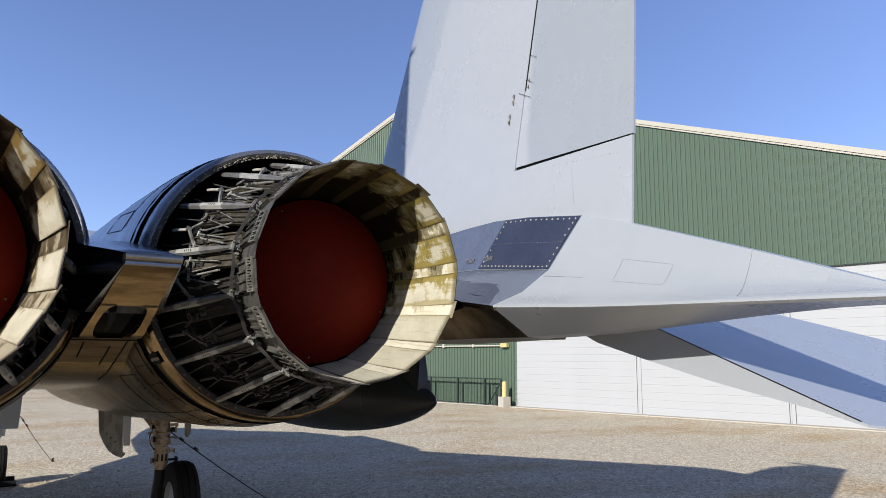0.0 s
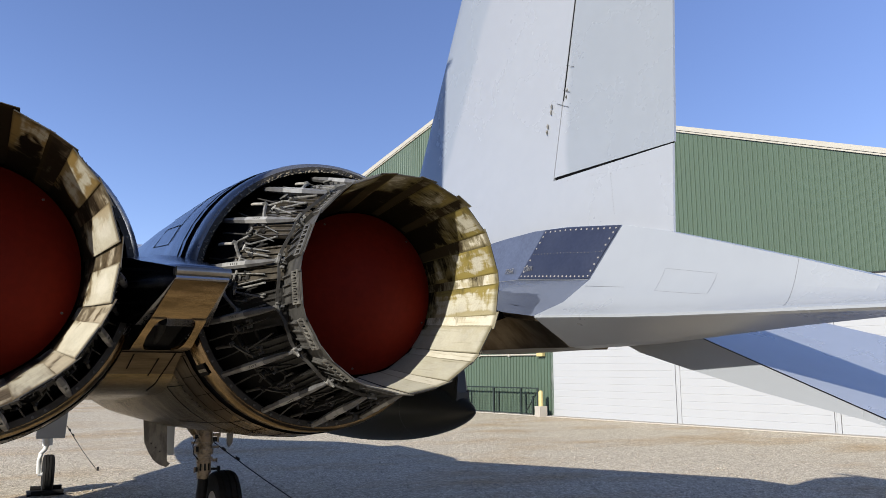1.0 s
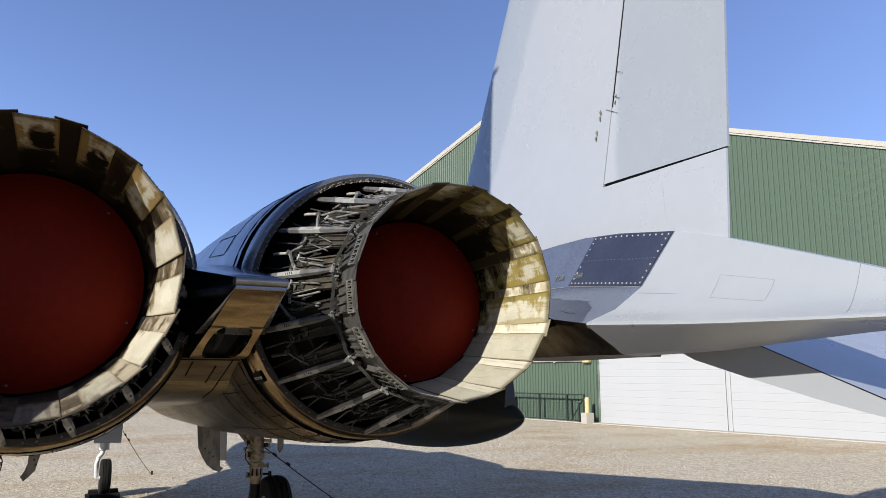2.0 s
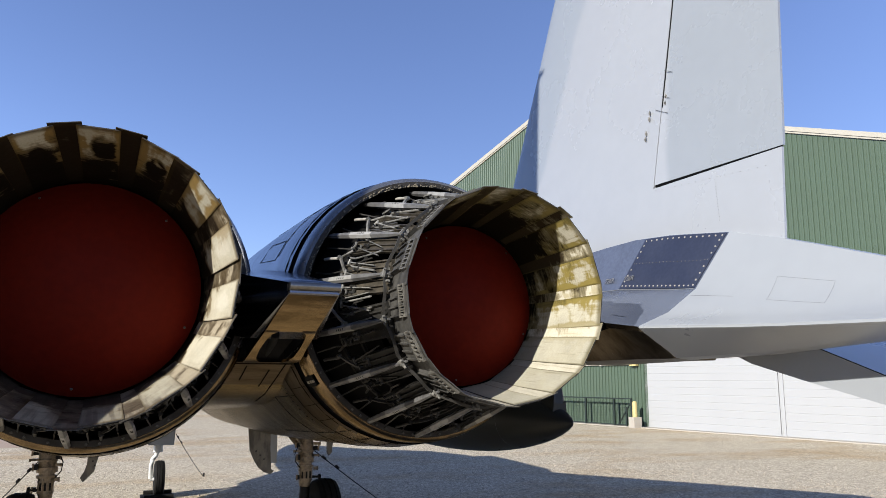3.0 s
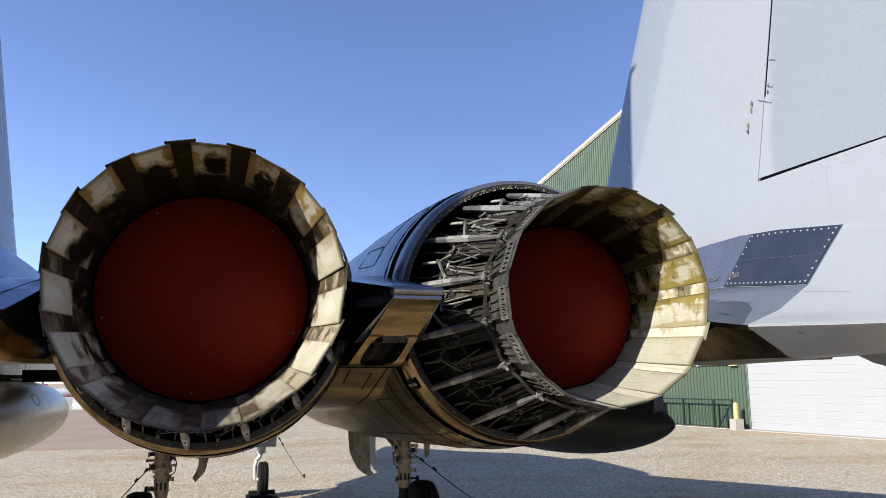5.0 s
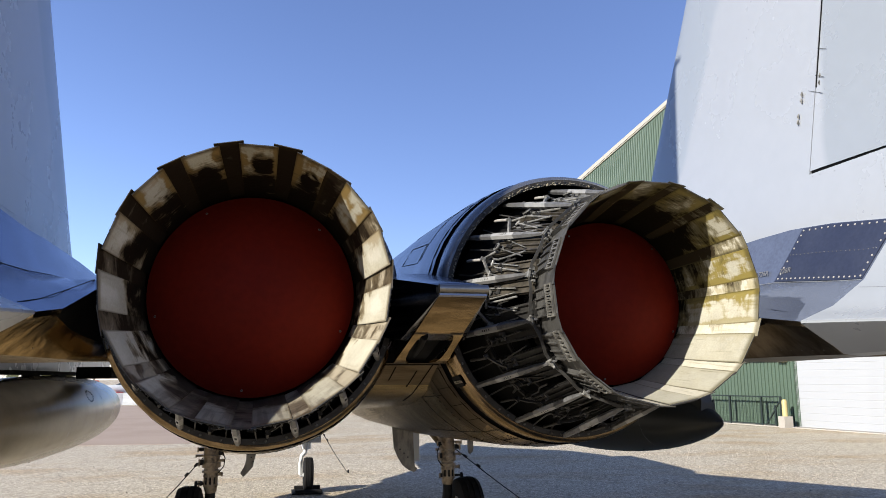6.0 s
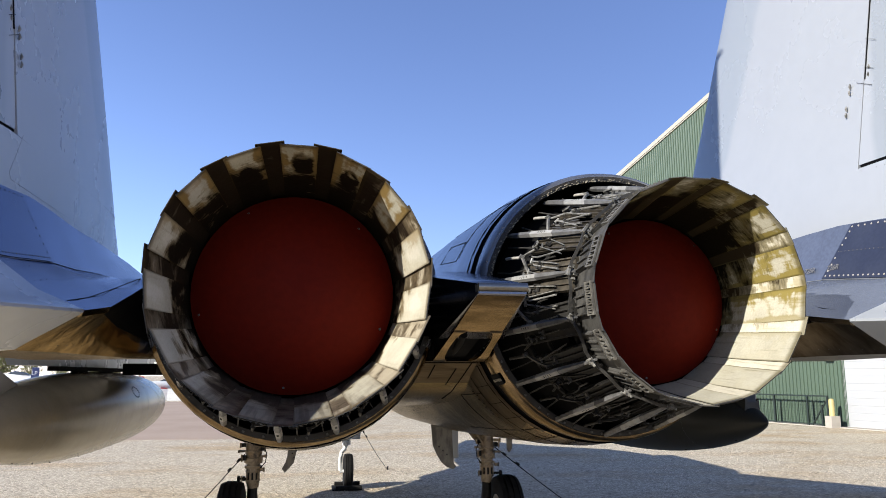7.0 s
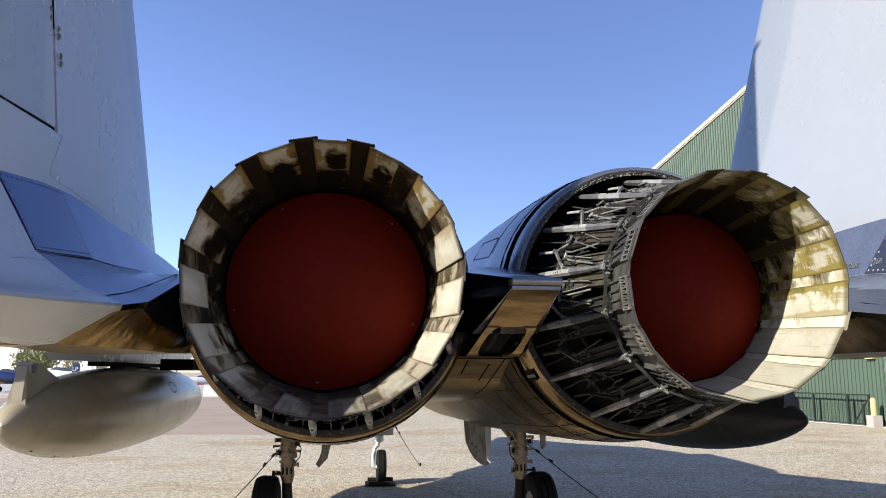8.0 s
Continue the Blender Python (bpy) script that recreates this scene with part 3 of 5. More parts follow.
def body_half(y):
    cx, cz, rx, rt, rb, p, vz, bz = table(BODY, y)
    pts = [(0.0, y, vz)]
    a0 = 180 - math.degrees(math.asin(min(1, (vz - cz) / rt) ** (1 / p)))
    a1 = 180 - math.degrees(math.asin(min(1, (cz - bz) / rb) ** (1 / p)))
    for k in range(41):
        a = radians(lerp(a0, -a1, k / 40))
        c, s = math.cos(a), math.sin(a)
        x = cx + rx * math.copysign(abs(c) ** p, c)
        z = cz + (rt if s > 0 else rb) * math.copysign(abs(s) ** p, s)
        x = max(x, 0.02)
        pts.append((x, y, z))
    pts.append((0.0, y, bz))
    return pts


rings = []
ys = [1.04, 1.1, 1.25, 1.42, 1.6, 1.8, 2.05, 2.3, 2.6, 3, 3.5, 4, 5, 6, 7.5, 9, 10.6]
for y in ys:
    h = body_half(y)
    rings.append(h + [(-x, yy, z) for x, yy, z in h[-2:0:-1]])
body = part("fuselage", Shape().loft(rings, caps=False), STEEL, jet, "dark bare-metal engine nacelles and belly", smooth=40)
# underside in browns, the ground's reflection put into the colour; middle strip darker
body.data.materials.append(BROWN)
body.data.materials.append(DARK_METAL)
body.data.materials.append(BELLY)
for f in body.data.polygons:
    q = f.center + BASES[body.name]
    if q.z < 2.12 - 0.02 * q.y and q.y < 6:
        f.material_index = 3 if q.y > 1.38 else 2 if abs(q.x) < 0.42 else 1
# forward fuselage, its unseen top raised to cast the ground shadow
rings = []
for y, w, h0, h1 in ((9.0, 0.9, 1.45, 3.5), (10.2, 0.85, 1.45, 3.95), (11.5, 0.8, 1.45, 4.15), (13, 0.72, 1.5, 3.9), (15, 0.55, 1.65, 3.1), (16.8, 0.28, 1.95, 2.6), (17.9, 0.05, 2.2, 2.32)):
    cz, hz = (h0 + h1) / 2, (h1 - h0) / 2
    rings.append([(w * math.cos(2 * math.pi * k / 32), y, cz + hz * math.sin(2 * math.pi * k / 32)) for k in range(32)])
part("nose", Shape().loft(rings), PAINT, jet, "grey painted forward fuselage", smooth=40)

# engine intakes beside the forward fuselage, unseen rounded boxes sized to cast ground shadow
rings = []
for y, x1, z0, z1 in ((6.6, 1.30, 1.75, 2.75), (7.6, 1.48, 1.66, 3.30), (8.6, 1.58, 1.62, 3.62), (10.6, 1.62, 1.62, 3.66), (11.6, 1.62, 2.20, 3.66)):
    rings.append([(0.55, y, z0), (x1 - .18, y, z0), (x1 - .05, y, z0 + .05), (x1, y, z0 + .18), (x1, y, z1 - .16), (x1 - .05, y, z1 - .04), (x1 - .16, y, z1), (0.55, y, z1)])
for s in both(Shape().loft(rings)):
    part("intake", s, PAINT, jet, "unseen grey intake box, sized for the shadow it casts", smooth=35)

# added plate that keeps light from showing through the open hull
part("bulkhead", Shape().loft([[(-.20, y, 2.05), (-.13, y, 1.975), (.13, y, 1.975), (.20, y, 2.05), (.20, y, 2.36), (.10, y, 2.40), (-.10, y, 2.40), (-.20, y, 2.36)] for y in (1.06, 1.09)]), SOOT, body, "black plate added to close the hull between the engine bays", smooth=None)
# nacelle end rings with a gap behind the skin
for sx, ring_name in ((1, "end_ring"), (-1, "end_ring")):
    c = (sx * EX, 0, RZ)
    sh = Shape().lathe([(0.655, 0.985), (0.654, 0.95), (0.650, 0.912), (0.642, 0.884), (0.632, 0.870), (0.623, 0.865), (0.621, 0.858), (0.596, 0.858), (0.592, 0.862), (0.592, 0.875), (0.610, 0.885), (0.635, 0.985)], 72, c, True)
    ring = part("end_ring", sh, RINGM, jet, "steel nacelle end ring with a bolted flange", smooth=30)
    # lower half brown, the reflected ground painted into the ring
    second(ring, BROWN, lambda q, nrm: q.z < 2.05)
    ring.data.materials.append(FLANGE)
    # faces towards the axis near black, the bay's dark put into the colour
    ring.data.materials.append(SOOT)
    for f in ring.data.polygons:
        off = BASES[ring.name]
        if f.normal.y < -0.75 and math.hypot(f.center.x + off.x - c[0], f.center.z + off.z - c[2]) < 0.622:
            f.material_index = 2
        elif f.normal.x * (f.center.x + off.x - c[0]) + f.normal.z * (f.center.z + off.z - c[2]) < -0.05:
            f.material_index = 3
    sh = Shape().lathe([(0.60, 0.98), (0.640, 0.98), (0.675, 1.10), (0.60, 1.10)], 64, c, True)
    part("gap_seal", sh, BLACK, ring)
    bolt = Shape().lathe([(0.0, -0.0045), (0.0032, -0.0045), (0.0034, -0.001), (0.0056, -0.0005), (0.0056, 0.006)], 8).mesh("bolt", BOLT, 30)
    for k in range(56):
        a = radians((k // 2) * 360 / 28 + (k % 2) * 4.6 + 1.5)
        r = 0.610
        piece("bolt", bolt, ring, Matrix.Translation((c[0] + r * math.cos(a), 0.853, c[2] + r * math.sin(a))))
    rnd = random.Random(5 + sx)
    sh = Shape()
    for k in range(260):
        a0 = 24 * rnd.randint(-2, 2) + rnd.choice((117, 124)) + rnd.gauss(0, 1.1)
        q = radians(a0)
        r, w = 0.595 + 0.014 * rnd.random() ** 1.6, 0.0014 + 0.0036 * rnd.random() ** 2
        sh.box((r, 0, 0), (w, rnd.uniform(0.004, 0.011), w * 1.5), Matrix.Translation((c[0], 0.856, c[2])) @ Matrix.Rotation(-q, 4, "Y") @ Matrix.Rotation(rnd.uniform(-.5, .5), 4, "Y"))
    tagged(part("sealant", sh, CRUST, ring, "crumbling tan sealant along the flange", smooth=None), kind="stuff")
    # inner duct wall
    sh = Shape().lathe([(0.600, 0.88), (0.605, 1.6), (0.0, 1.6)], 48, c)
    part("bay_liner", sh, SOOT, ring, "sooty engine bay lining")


# ---- nozzles ----
def petal_mesh(name, r0, r1, y0, y1, half0, half1, out, thick, material):
    """A flat plate at angle 0 (along +x) from the exit to the throat, its outer face in dark worn metal."""
    w0, w1 = r0 * math.tan(radians(half0)), r1 * math.tan(radians(half1))
    rows = []
    for f in (0, 0.5, 1):
        y, r, w = lerp(y0, y1, f), lerp(r0, r1, f) + 0.004 * math.sin(math.pi * f) + out, lerp(w0, w1, f)
        rows.append([(r, y, -w), (r, y, -w * .5), (r, y, 0), (r, y, w * .5), (r, y, w), (r + thick, y, w * 0.985), (r + thick, y, -w * 0.985)])
    me = Shape().loft(rows).mesh(name, material, 30)
    me.materials.append(PLATE)
    for f in me.polygons:
        if f.normal.x > -0.6:
            f.material_index = 1
    return me


def nozzle(cx, re, rt, depth, phase, seed, flap_m, seal_m, fh):
    rnd = random.Random(seed)
    c = Vector((cx, 0, EZ))
    n = 15
    # convergent cone, its stiffening hoop and unison ring
    sh = Shape().lathe([(rt + 0.015, depth), (rt + 0.03, depth - 0.01), (0.50, 0.80), (0.56, 0.98), (0.545, 0.98), (0.485, 0.81)], 45, c, True)
    core = part("nozzle", sh, SOOT, jet, "bare jet nozzle with its flaps and linkage showing")
    flap = petal_mesh("flap", re, rt, 0.0, depth, fh, fh + 0.4, 0.0, 0.0035, flap_m)
    seal = petal_mesh("seal", re, rt, -0.004, depth * 0.99, 14.2 - fh, 14.4 - fh, 0.0048, 0.0025, seal_m)
    # toothed stiffener along the rim of each flap's back, a raised plate behind it
    w = re * math.tan(radians(fh)) * 0.90

    def back(f, z, h):
        return (lerp(re, rt, f) + .011 + h, depth * f, z)
    slices = []
    for j in range(7):
        z = lerp(-.965, .965, j / 6) * w
        for d, full in ((-.0040, 0), (-.0034, 1), (.0034, 1), (.0040, 0)):
            if not (j == 0 and d == -.0040 or j == 6 and d == .0040):
                m0, m1, end = (.0025, .0095, .145) if full else (-.004, -.004, .078 if d < 0 else .142)
                slices.append([back(f, z + d, q) for f, q in ((.045, -.006), (.045, .001), (.060, .003), (.061, m0), (end, m1), (end + .002, .010), (.165, .010), (.165, -.006))])
    s = Shape().loft(slices)
    stiff = s.mesh("stiffener", STIFF, 25)
    def ribbed(r, y, half, ribs, h, thick):
        """Cross-section of a plate with square ribs standing on its outer face."""
        ring = [(r - thick, y, half), (r - thick, y, -half), (r, y, -half)]
        for k in range(ribs):
            z = lerp(-.92, .92, k / (ribs - 1)) * half
            ring += [(r, y, z - .003), (r + h, y, z - .003), (r + h, y, z + .003), (r, y, z + .003)]
        return ring + [(r, y, half)]
    s = Shape().loft([ribbed(back(f, 0, .008)[0], depth * f, w * .92, 4, .008, .012) for f in (.20, .46)])
    backing = s.mesh("backing_plate", PLATE, 25)
    for k in range(n):
        a = phase + k * 24
        t = 1.2 * rnd.uniform(-1, 1)
        base = Matrix.Translation(c) @ Matrix.Rotation(-radians(a), 4, "Y")
        piece("flap", flap, core, base @ Matrix.Rotation(radians(t * 0.15), 4, "Z"))
        piece("stiffener", stiff, core, base @ Matrix.Rotation(radians(t * 0.15), 4, "Z"))
        piece("backing_plate", backing, core, base)
        base = Matrix.Translation(c) @ Matrix.Rotation(-radians(a + 12), 4, "Y")
        wob = Matrix.Translation((re, 0, 0)) @ Matrix.Rotation(radians(rnd.uniform(-6, 6)), 4, "Y") @ Matrix.Translation((-re, 0, 0))
        piece("seal", seal, core, base @ wob @ Matrix.Translation((rnd.uniform(0, .005), rnd.uniform(-.012, .004), 0)))
    hy = depth * 0.49
    hr = lerp(re, rt, 0.49) + 0.042
    # long links from the end ring to the flaps
    s = Shape()
    def on(f):
        return (lerp(0.594, hr + .004, f), lerp(0.89, hy, f), 0)

    def hexa(w, h):
        return [(-.5 * w, 0), (-.25 * w, -.5 * h), (.25 * w, -.5 * h), (.5 * w, 0), (.25 * w, .5 * h), (-.25 * w, .5 * h)]

    s.loft([[(on(f)[0] + a, on(f)[1], b) for b, a in hexa(w, h)] for f, w, h in ((-.04, .020, .018), (.06, .027, .024), (.34, .031, .028), (.345, .032, .029), (.64, .032, .029), (.645, .031, .028), (.82, .026, .024), (1.0, .012, .014), (1.05, .010, .012))])
    link = s.mesh("strut", STRUT, 25)
    link.materials.append(STRUT_DARK)
    for f in link.polygons:
        if f.center.y > on(.345)[1] + .001 or f.center.y < on(.64)[1] - .001:
            f.material_index = 1
    # plain bars where the stencilled marks on each strut stand
    s = Shape()
    for f in (.46, .485, .51, .54):
        s.box((on(f)[0] + .0145, on(f)[1], 0), (.002, .004, .009), Matrix())
    mark = s.mesh("mark", SOOT)

    def arm(pts, w, h):
        """A flat curved lever through pts."""
        pts = [Vector(p) for p in pts]
        rings = []
        for i, p in enumerate(pts):
            d = (pts[min(i + 1, len(pts) - 1)] - pts[max(i - 1, 0)]).normalized()
            side = d.cross(Vector((1, 0, 0))).normalized()
            out = side.cross(d)
            rings.append([p + side * w / 2 * a + out * h / 2 * b for a, b in ((-1, -1), (1, -1), (1, 1), (-1, 1))])
        return Shape().loft(rings)

    def at(r, y, deg):
        return Vector((r * math.cos(radians(deg)), y, r * math.sin(radians(deg))))

    # pale actuating rod and the bone-shaped bell crank on its end
    rod = Shape().tube([at(.566, .830, 0), at(.565, .824, 0), at(.560, .790, 0), at(.535, .665, .5)], [.004, .0070, .0070, .0070], 10).mesh("rod", ROD, 40)
    s = arm([at(.533, .672, .4), at(.531, .650, 1.4), at(.523, .628, 3.6), at(.512, .612, 6.0), at(.500, .600, 8.2), at(.492, .585, 9.6)], .011, .009)
    for q, r in ((at(.535, .664, .5), .011), (at(.492, .588, 9.4), .010)):
        s.tube([q - Vector((.010, 0, 0)), q + Vector((.010, 0, 0))], r, 10)
    crank = s.mesh("bell_crank", ARM, 35)
    # oval clevis plates round a dark bearing
    s = Shape()
    for dx in (-.012, .012):
        rings = [[at(.505, .585, 0) + Vector((dx + e, q * .030 * math.cos(t), q * .019 * math.sin(t))) for t in (2 * math.pi * k / 16 for k in range(16))] for e, q in ((-.003, .6), (-.003, 1), (.003, 1), (.003, .6))]
        s.loft(rings + rings[:1], caps=False)
    s.bar(at(.500, .610, 1), at(.52, .70, 4), .012, .012, .008, .008, (1, 0, 0))
    clevis = s.mesh("clevis", ARM, 30)
    bearing = Shape().tube([at(.505, .585, 0) - Vector((.02, 0, 0)), at(.505, .585, 0) + Vector((.018, 0, 0))], .012, 12).mesh("bearing", MECH, 35)
    # straight links that run aft to the hinges
    s = Shape().bar(at(.503, .600, .5), at(.450, .350, 2.2), .007, .011, .005, .008, (1, 0, 0))
    s.tube([at(.503, .590, -.9), at(.503, .590, 1.9)], .006, 8)
    toggle = s.mesh("toggle_link", ARM, 30)
    s = Shape().tube([at(.500, .620, 0), at(.490, .560, 1.2), at(.468, .450, .4), at(.448, .340, -.6)], .0042, 7)
    pushrod = s.mesh("push_rod", ARM, 40)
    s = Shape().tube([at(.495, .60, 0), at(.478, .53, -.8), at(.470, .50, -2.6), at(.455, .42, -3.4)], .0040, 6)
    hose = s.mesh("hose", DARK_ARM, 40)
    # worn plates of the convergent section with folded ribs
    s = Shape().loft([ribbed(r, y, q, 6, .010, .012) for r, y, q in ((hr - .018, hy + .01, .070), (lerp(hr, .54, .35) - .006, lerp(hy, .86, .35), .072), (lerp(hr, .54, .68) - .006, lerp(hy, .86, .68), .078))])
    plate = s.mesh("convergent_plate", WORN, 25)
    # jointed hoop that ties the flap hinges together, a knuckle at each strut
    rh = hr + .008
    hoop = arm([at(rh, hy - .012, .8), at(rh - .004, hy - .030, 8), at(rh - .003, hy - .032, 12), at(rh, hy - .014, 18.5), at(rh, hy - .012, 23.2)], .005, .012).mesh("hoop_link", DARK_ARM, 30)
    s = Shape().tube([at(rh, hy - .012, -1.9), at(rh, hy - .012, 1.9)], .010, 10)
    s.box((rh - .004, hy + .012, 0), (.020, .028, .020)).box((rh + .006, hy - .020, 0), (.008, .018, .026))
    for dz in (-.015, .015):
        s.tube([(rh + .004, hy - .030, dz), (rh + .012, hy - .030, dz)], .005, 6)
    knuckle = s.mesh("knuckle", ARM, 30)
    s = Shape().loft([[(hr - .024 + a, hy + b, -w) for a, b in ((0, -.022), (.018, -.026), (.028, 0), (.018, .026), (0, .022))] for w in (.012, -.012)])
    s.box((hr - .004, hy - .02, .028), (.012, .04, .008)).box((hr - .010, hy + .03, -.030), (.012, .04, .014))
    lug = s.mesh("hinge_lug", ARM, 30)
    s = Shape().loft([[at(.478, .50 + dy, 0), at(.486, .50 + dy, 4.2), at(.478, .50 + dy, 4.6), at(.468, .50 + dy, .2)] for dy in (-.012, .012)])
    s.tube([at(.470, .50, .6), at(.494, .50, .7)], .006, 8)
    s.tube([at(.472, .50, 3.8), at(.496, .50, 3.7)], .006, 8)
    tie = s.mesh("tie_plate", DARK_ARM, 30)
    line_a = Shape().tube([at(.47, .50, 0), at(.495, .62, .3), at(.52, .72, -.5), at(.575, .86, 0)], .0036, 6).mesh("fuel_line", DARK_ARM, 40)
    line_b = Shape().tube([at(.465, .48, 0), at(.495, .58, .7), at(.492, .66, -1), at(.53, .80, .4), at(.575, .87, .4)], .0034, 6).mesh("drain_line", DARK_ARM, 40)

    # darker copies of the linkage: oil, and shade put into the colour
    def darkened(me, coat=MECH):
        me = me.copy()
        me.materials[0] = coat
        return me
    # left nozzle: knuckles, stiffeners and backing plates coloured for shade too
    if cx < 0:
        knuckle = darkened(knuckle)
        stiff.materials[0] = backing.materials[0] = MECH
    lit_kit = dict(plate=plate, lug=lug, rod=rod, crank=crank, clevis=clevis, toggle=toggle, pushrod=pushrod)
    shade_kit = {key: darkened(me) for key, me in lit_kit.items()}
    half_shade_kit = {key: darkened(me, DARK_ARM) for key, me in lit_kit.items()}
    for k in range(n):
        a0 = 121 + k * 24
        # shaded copies for the left nozzle and the lower sectors
        kit = shade_kit if cx < 0 or 3 < k < 11 else half_shade_kit if k == 3 else lit_kit

        def turn(d, w=0.0):
            return Matrix.Translation(c) @ Matrix.Rotation(-radians(a0 + d + rnd.uniform(-w, w)), 4, "Y")
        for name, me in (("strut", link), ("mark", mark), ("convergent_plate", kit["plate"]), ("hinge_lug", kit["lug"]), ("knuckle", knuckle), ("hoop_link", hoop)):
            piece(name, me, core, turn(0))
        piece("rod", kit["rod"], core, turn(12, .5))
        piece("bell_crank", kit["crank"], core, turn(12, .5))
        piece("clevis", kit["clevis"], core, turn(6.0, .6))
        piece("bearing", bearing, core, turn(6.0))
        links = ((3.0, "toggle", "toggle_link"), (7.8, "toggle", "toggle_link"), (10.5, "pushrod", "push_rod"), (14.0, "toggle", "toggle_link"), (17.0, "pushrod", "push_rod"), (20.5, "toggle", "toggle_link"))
        for d, key, name in links if kit is lit_kit else links[:4:3]:
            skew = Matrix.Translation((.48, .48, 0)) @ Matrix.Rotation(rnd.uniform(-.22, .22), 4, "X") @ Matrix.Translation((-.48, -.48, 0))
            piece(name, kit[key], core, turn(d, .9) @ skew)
        piece("tie_plate", tie, core, turn(2.0 + rnd.uniform(0, 2)))
        piece("tie_plate", tie, core, turn(12.5 + rnd.uniform(0, 4)))
        piece("hose", hose, core, turn(16, 1.5))
        piece("fuel_line", line_a, core, turn(7, 1.5))
        piece("drain_line", line_b, core, turn(17, 1.5))
    sh = Shape()
    for r, y, q in ((0.490, 0.70, 0.012), (0.450, 0.55, 0.010)):
        pts = [(cx + r * math.cos(2 * math.pi * k / 60), y + 0.004 * math.sin(k * 1.9), EZ + r * math.sin(2 * math.pi * k / 60)) for k in range(61)]
        sh.tube(pts, q, 6)
    part("unison_ring", sh, MECH, core, "dark steel hoops round the nozzle")
    return core


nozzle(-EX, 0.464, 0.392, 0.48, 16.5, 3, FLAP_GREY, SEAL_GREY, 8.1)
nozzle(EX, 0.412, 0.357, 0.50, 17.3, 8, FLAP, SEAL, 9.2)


def cover(cx, r, y):
    ob = thing("nozzle_cover", (cx, y, EZ), "dark red round board closing the nozzle throat", "cover", "nozzle covers")
    bow = -0.16
    part("disc", Shape().lathe([(0.001, y + bow)] + [(r * q, y + bow * (1 - q * q)) for q in (.2, .4, .6, .8, .93)] + [(r, y), (r, y + 0.02), (0.001, y + bow + 0.02)], 72, (cx, 0, EZ)), RED, ob)
    for a in (47, 120.5, 194, 265.5, 338):
        q = radians(a)
        c = (cx + r * 0.93 * math.cos(q), y - 0.024, EZ + r * 0.93 * math.sin(q))
        part("screw", Shape().lathe([(0.0, -0.004), (0.004, -0.003), (0.005, 0.003)], 8, c), BOLT, ob)


cover(-EX, 0.388, 0.45)
cover(EX, 0.352, 0.48)

# ---- centre beam between the nozzles ----
sh = Shape()
prof = [(0.06, 2.235), (0.075, 2.246), (0.25, 2.275), (0.6, 2.33), (1.1, 2.42), (1.6, 2.47)]
wide = [0.088, 0.090, 0.105, 0.14, 0.21, 0.30]
rings = []
for (y, z), w in zip(prof, wide):
    low = 2.205 - (y - 0.06) * 0.247
    rings.append([(-w, y, z - 0.004), (-w * .6, y, z + .004), (w * .6, y, z + .004), (w, y, z - 0.004), (w, y, max(low, z - 0.30)), (-w, y, max(low, z - 0.30))])
sh.loft(rings)
beam = part("centre_beam", sh, STEEL, jet, "dark steel beam between the engines", smooth=30)
sh = Shape().tube([(-0.090, 0.058, 2.228), (0.090, 0.058, 2.228)], 0.016, 12)
part("beam_lip", sh, STEEL_DULL, beam, "rounded bright steel edge")
sh = Shape()
for a, b in (((0.062, 2.21), (0.45, 2.105)),):
    sh.loft([[(-0.088, a[0], a[1]), (0.088, a[0], a[1]), (0.088, a[0] + .02, a[1] - .012), (-0.088, a[0] + .02, a[1] - .012)],
             [(-0.10, b[0], b[1]), (0.10, b[0], b[1]), (0.10, b[0] + .02, b[1] - .012), (-0.10, b[0] + .02, b[1] - .012)]])
part("rear_plate", sh, BROWN, beam, "brown-tinted steel plate")
for sx in (-1, 1):
    sh = Shape().loft([[(sx * a, y, z), (sx * b, y, z), (sx * b, y + .01, z - .012), (sx * a, y + .01, z - .012)] for a, b, y, z in
                       ((.101, .046, .452, 2.1045), (.104, .066, .48, 2.096), (.107, .077, .54, 2.080), (.113, .083, .68, 2.043), (.119, .080, .78, 2.014), (.121, .070, .84, 2.000), (.120, .050, .90, 1.992))])
    part("leg", sh, BROWN, beam)
part("hook_stub", Shape().tube([(-0.05, 0.52, 2.085), (-0.02, 0.75, 2.06), (0, 1.05, 2.02)], 0.016, 10), SOOT, beam, "black hook shank")

# solid block painted black in place of the shaded hollow
part("dark_block", Shape().loft([[(-.06, y, z0), (.06, y, z0), (.06, y, z1), (-.06, y, z1)] for y, z0, z1 in ((.60, 2.10, 2.2), (1.1, 1.99, 2.3))]), BLACK, beam, "black block standing for the dark hollow behind the plate")
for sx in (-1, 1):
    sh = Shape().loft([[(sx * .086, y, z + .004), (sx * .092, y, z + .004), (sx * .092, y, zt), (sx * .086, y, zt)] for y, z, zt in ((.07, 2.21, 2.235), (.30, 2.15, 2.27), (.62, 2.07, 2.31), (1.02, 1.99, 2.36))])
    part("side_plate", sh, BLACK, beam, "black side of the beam")

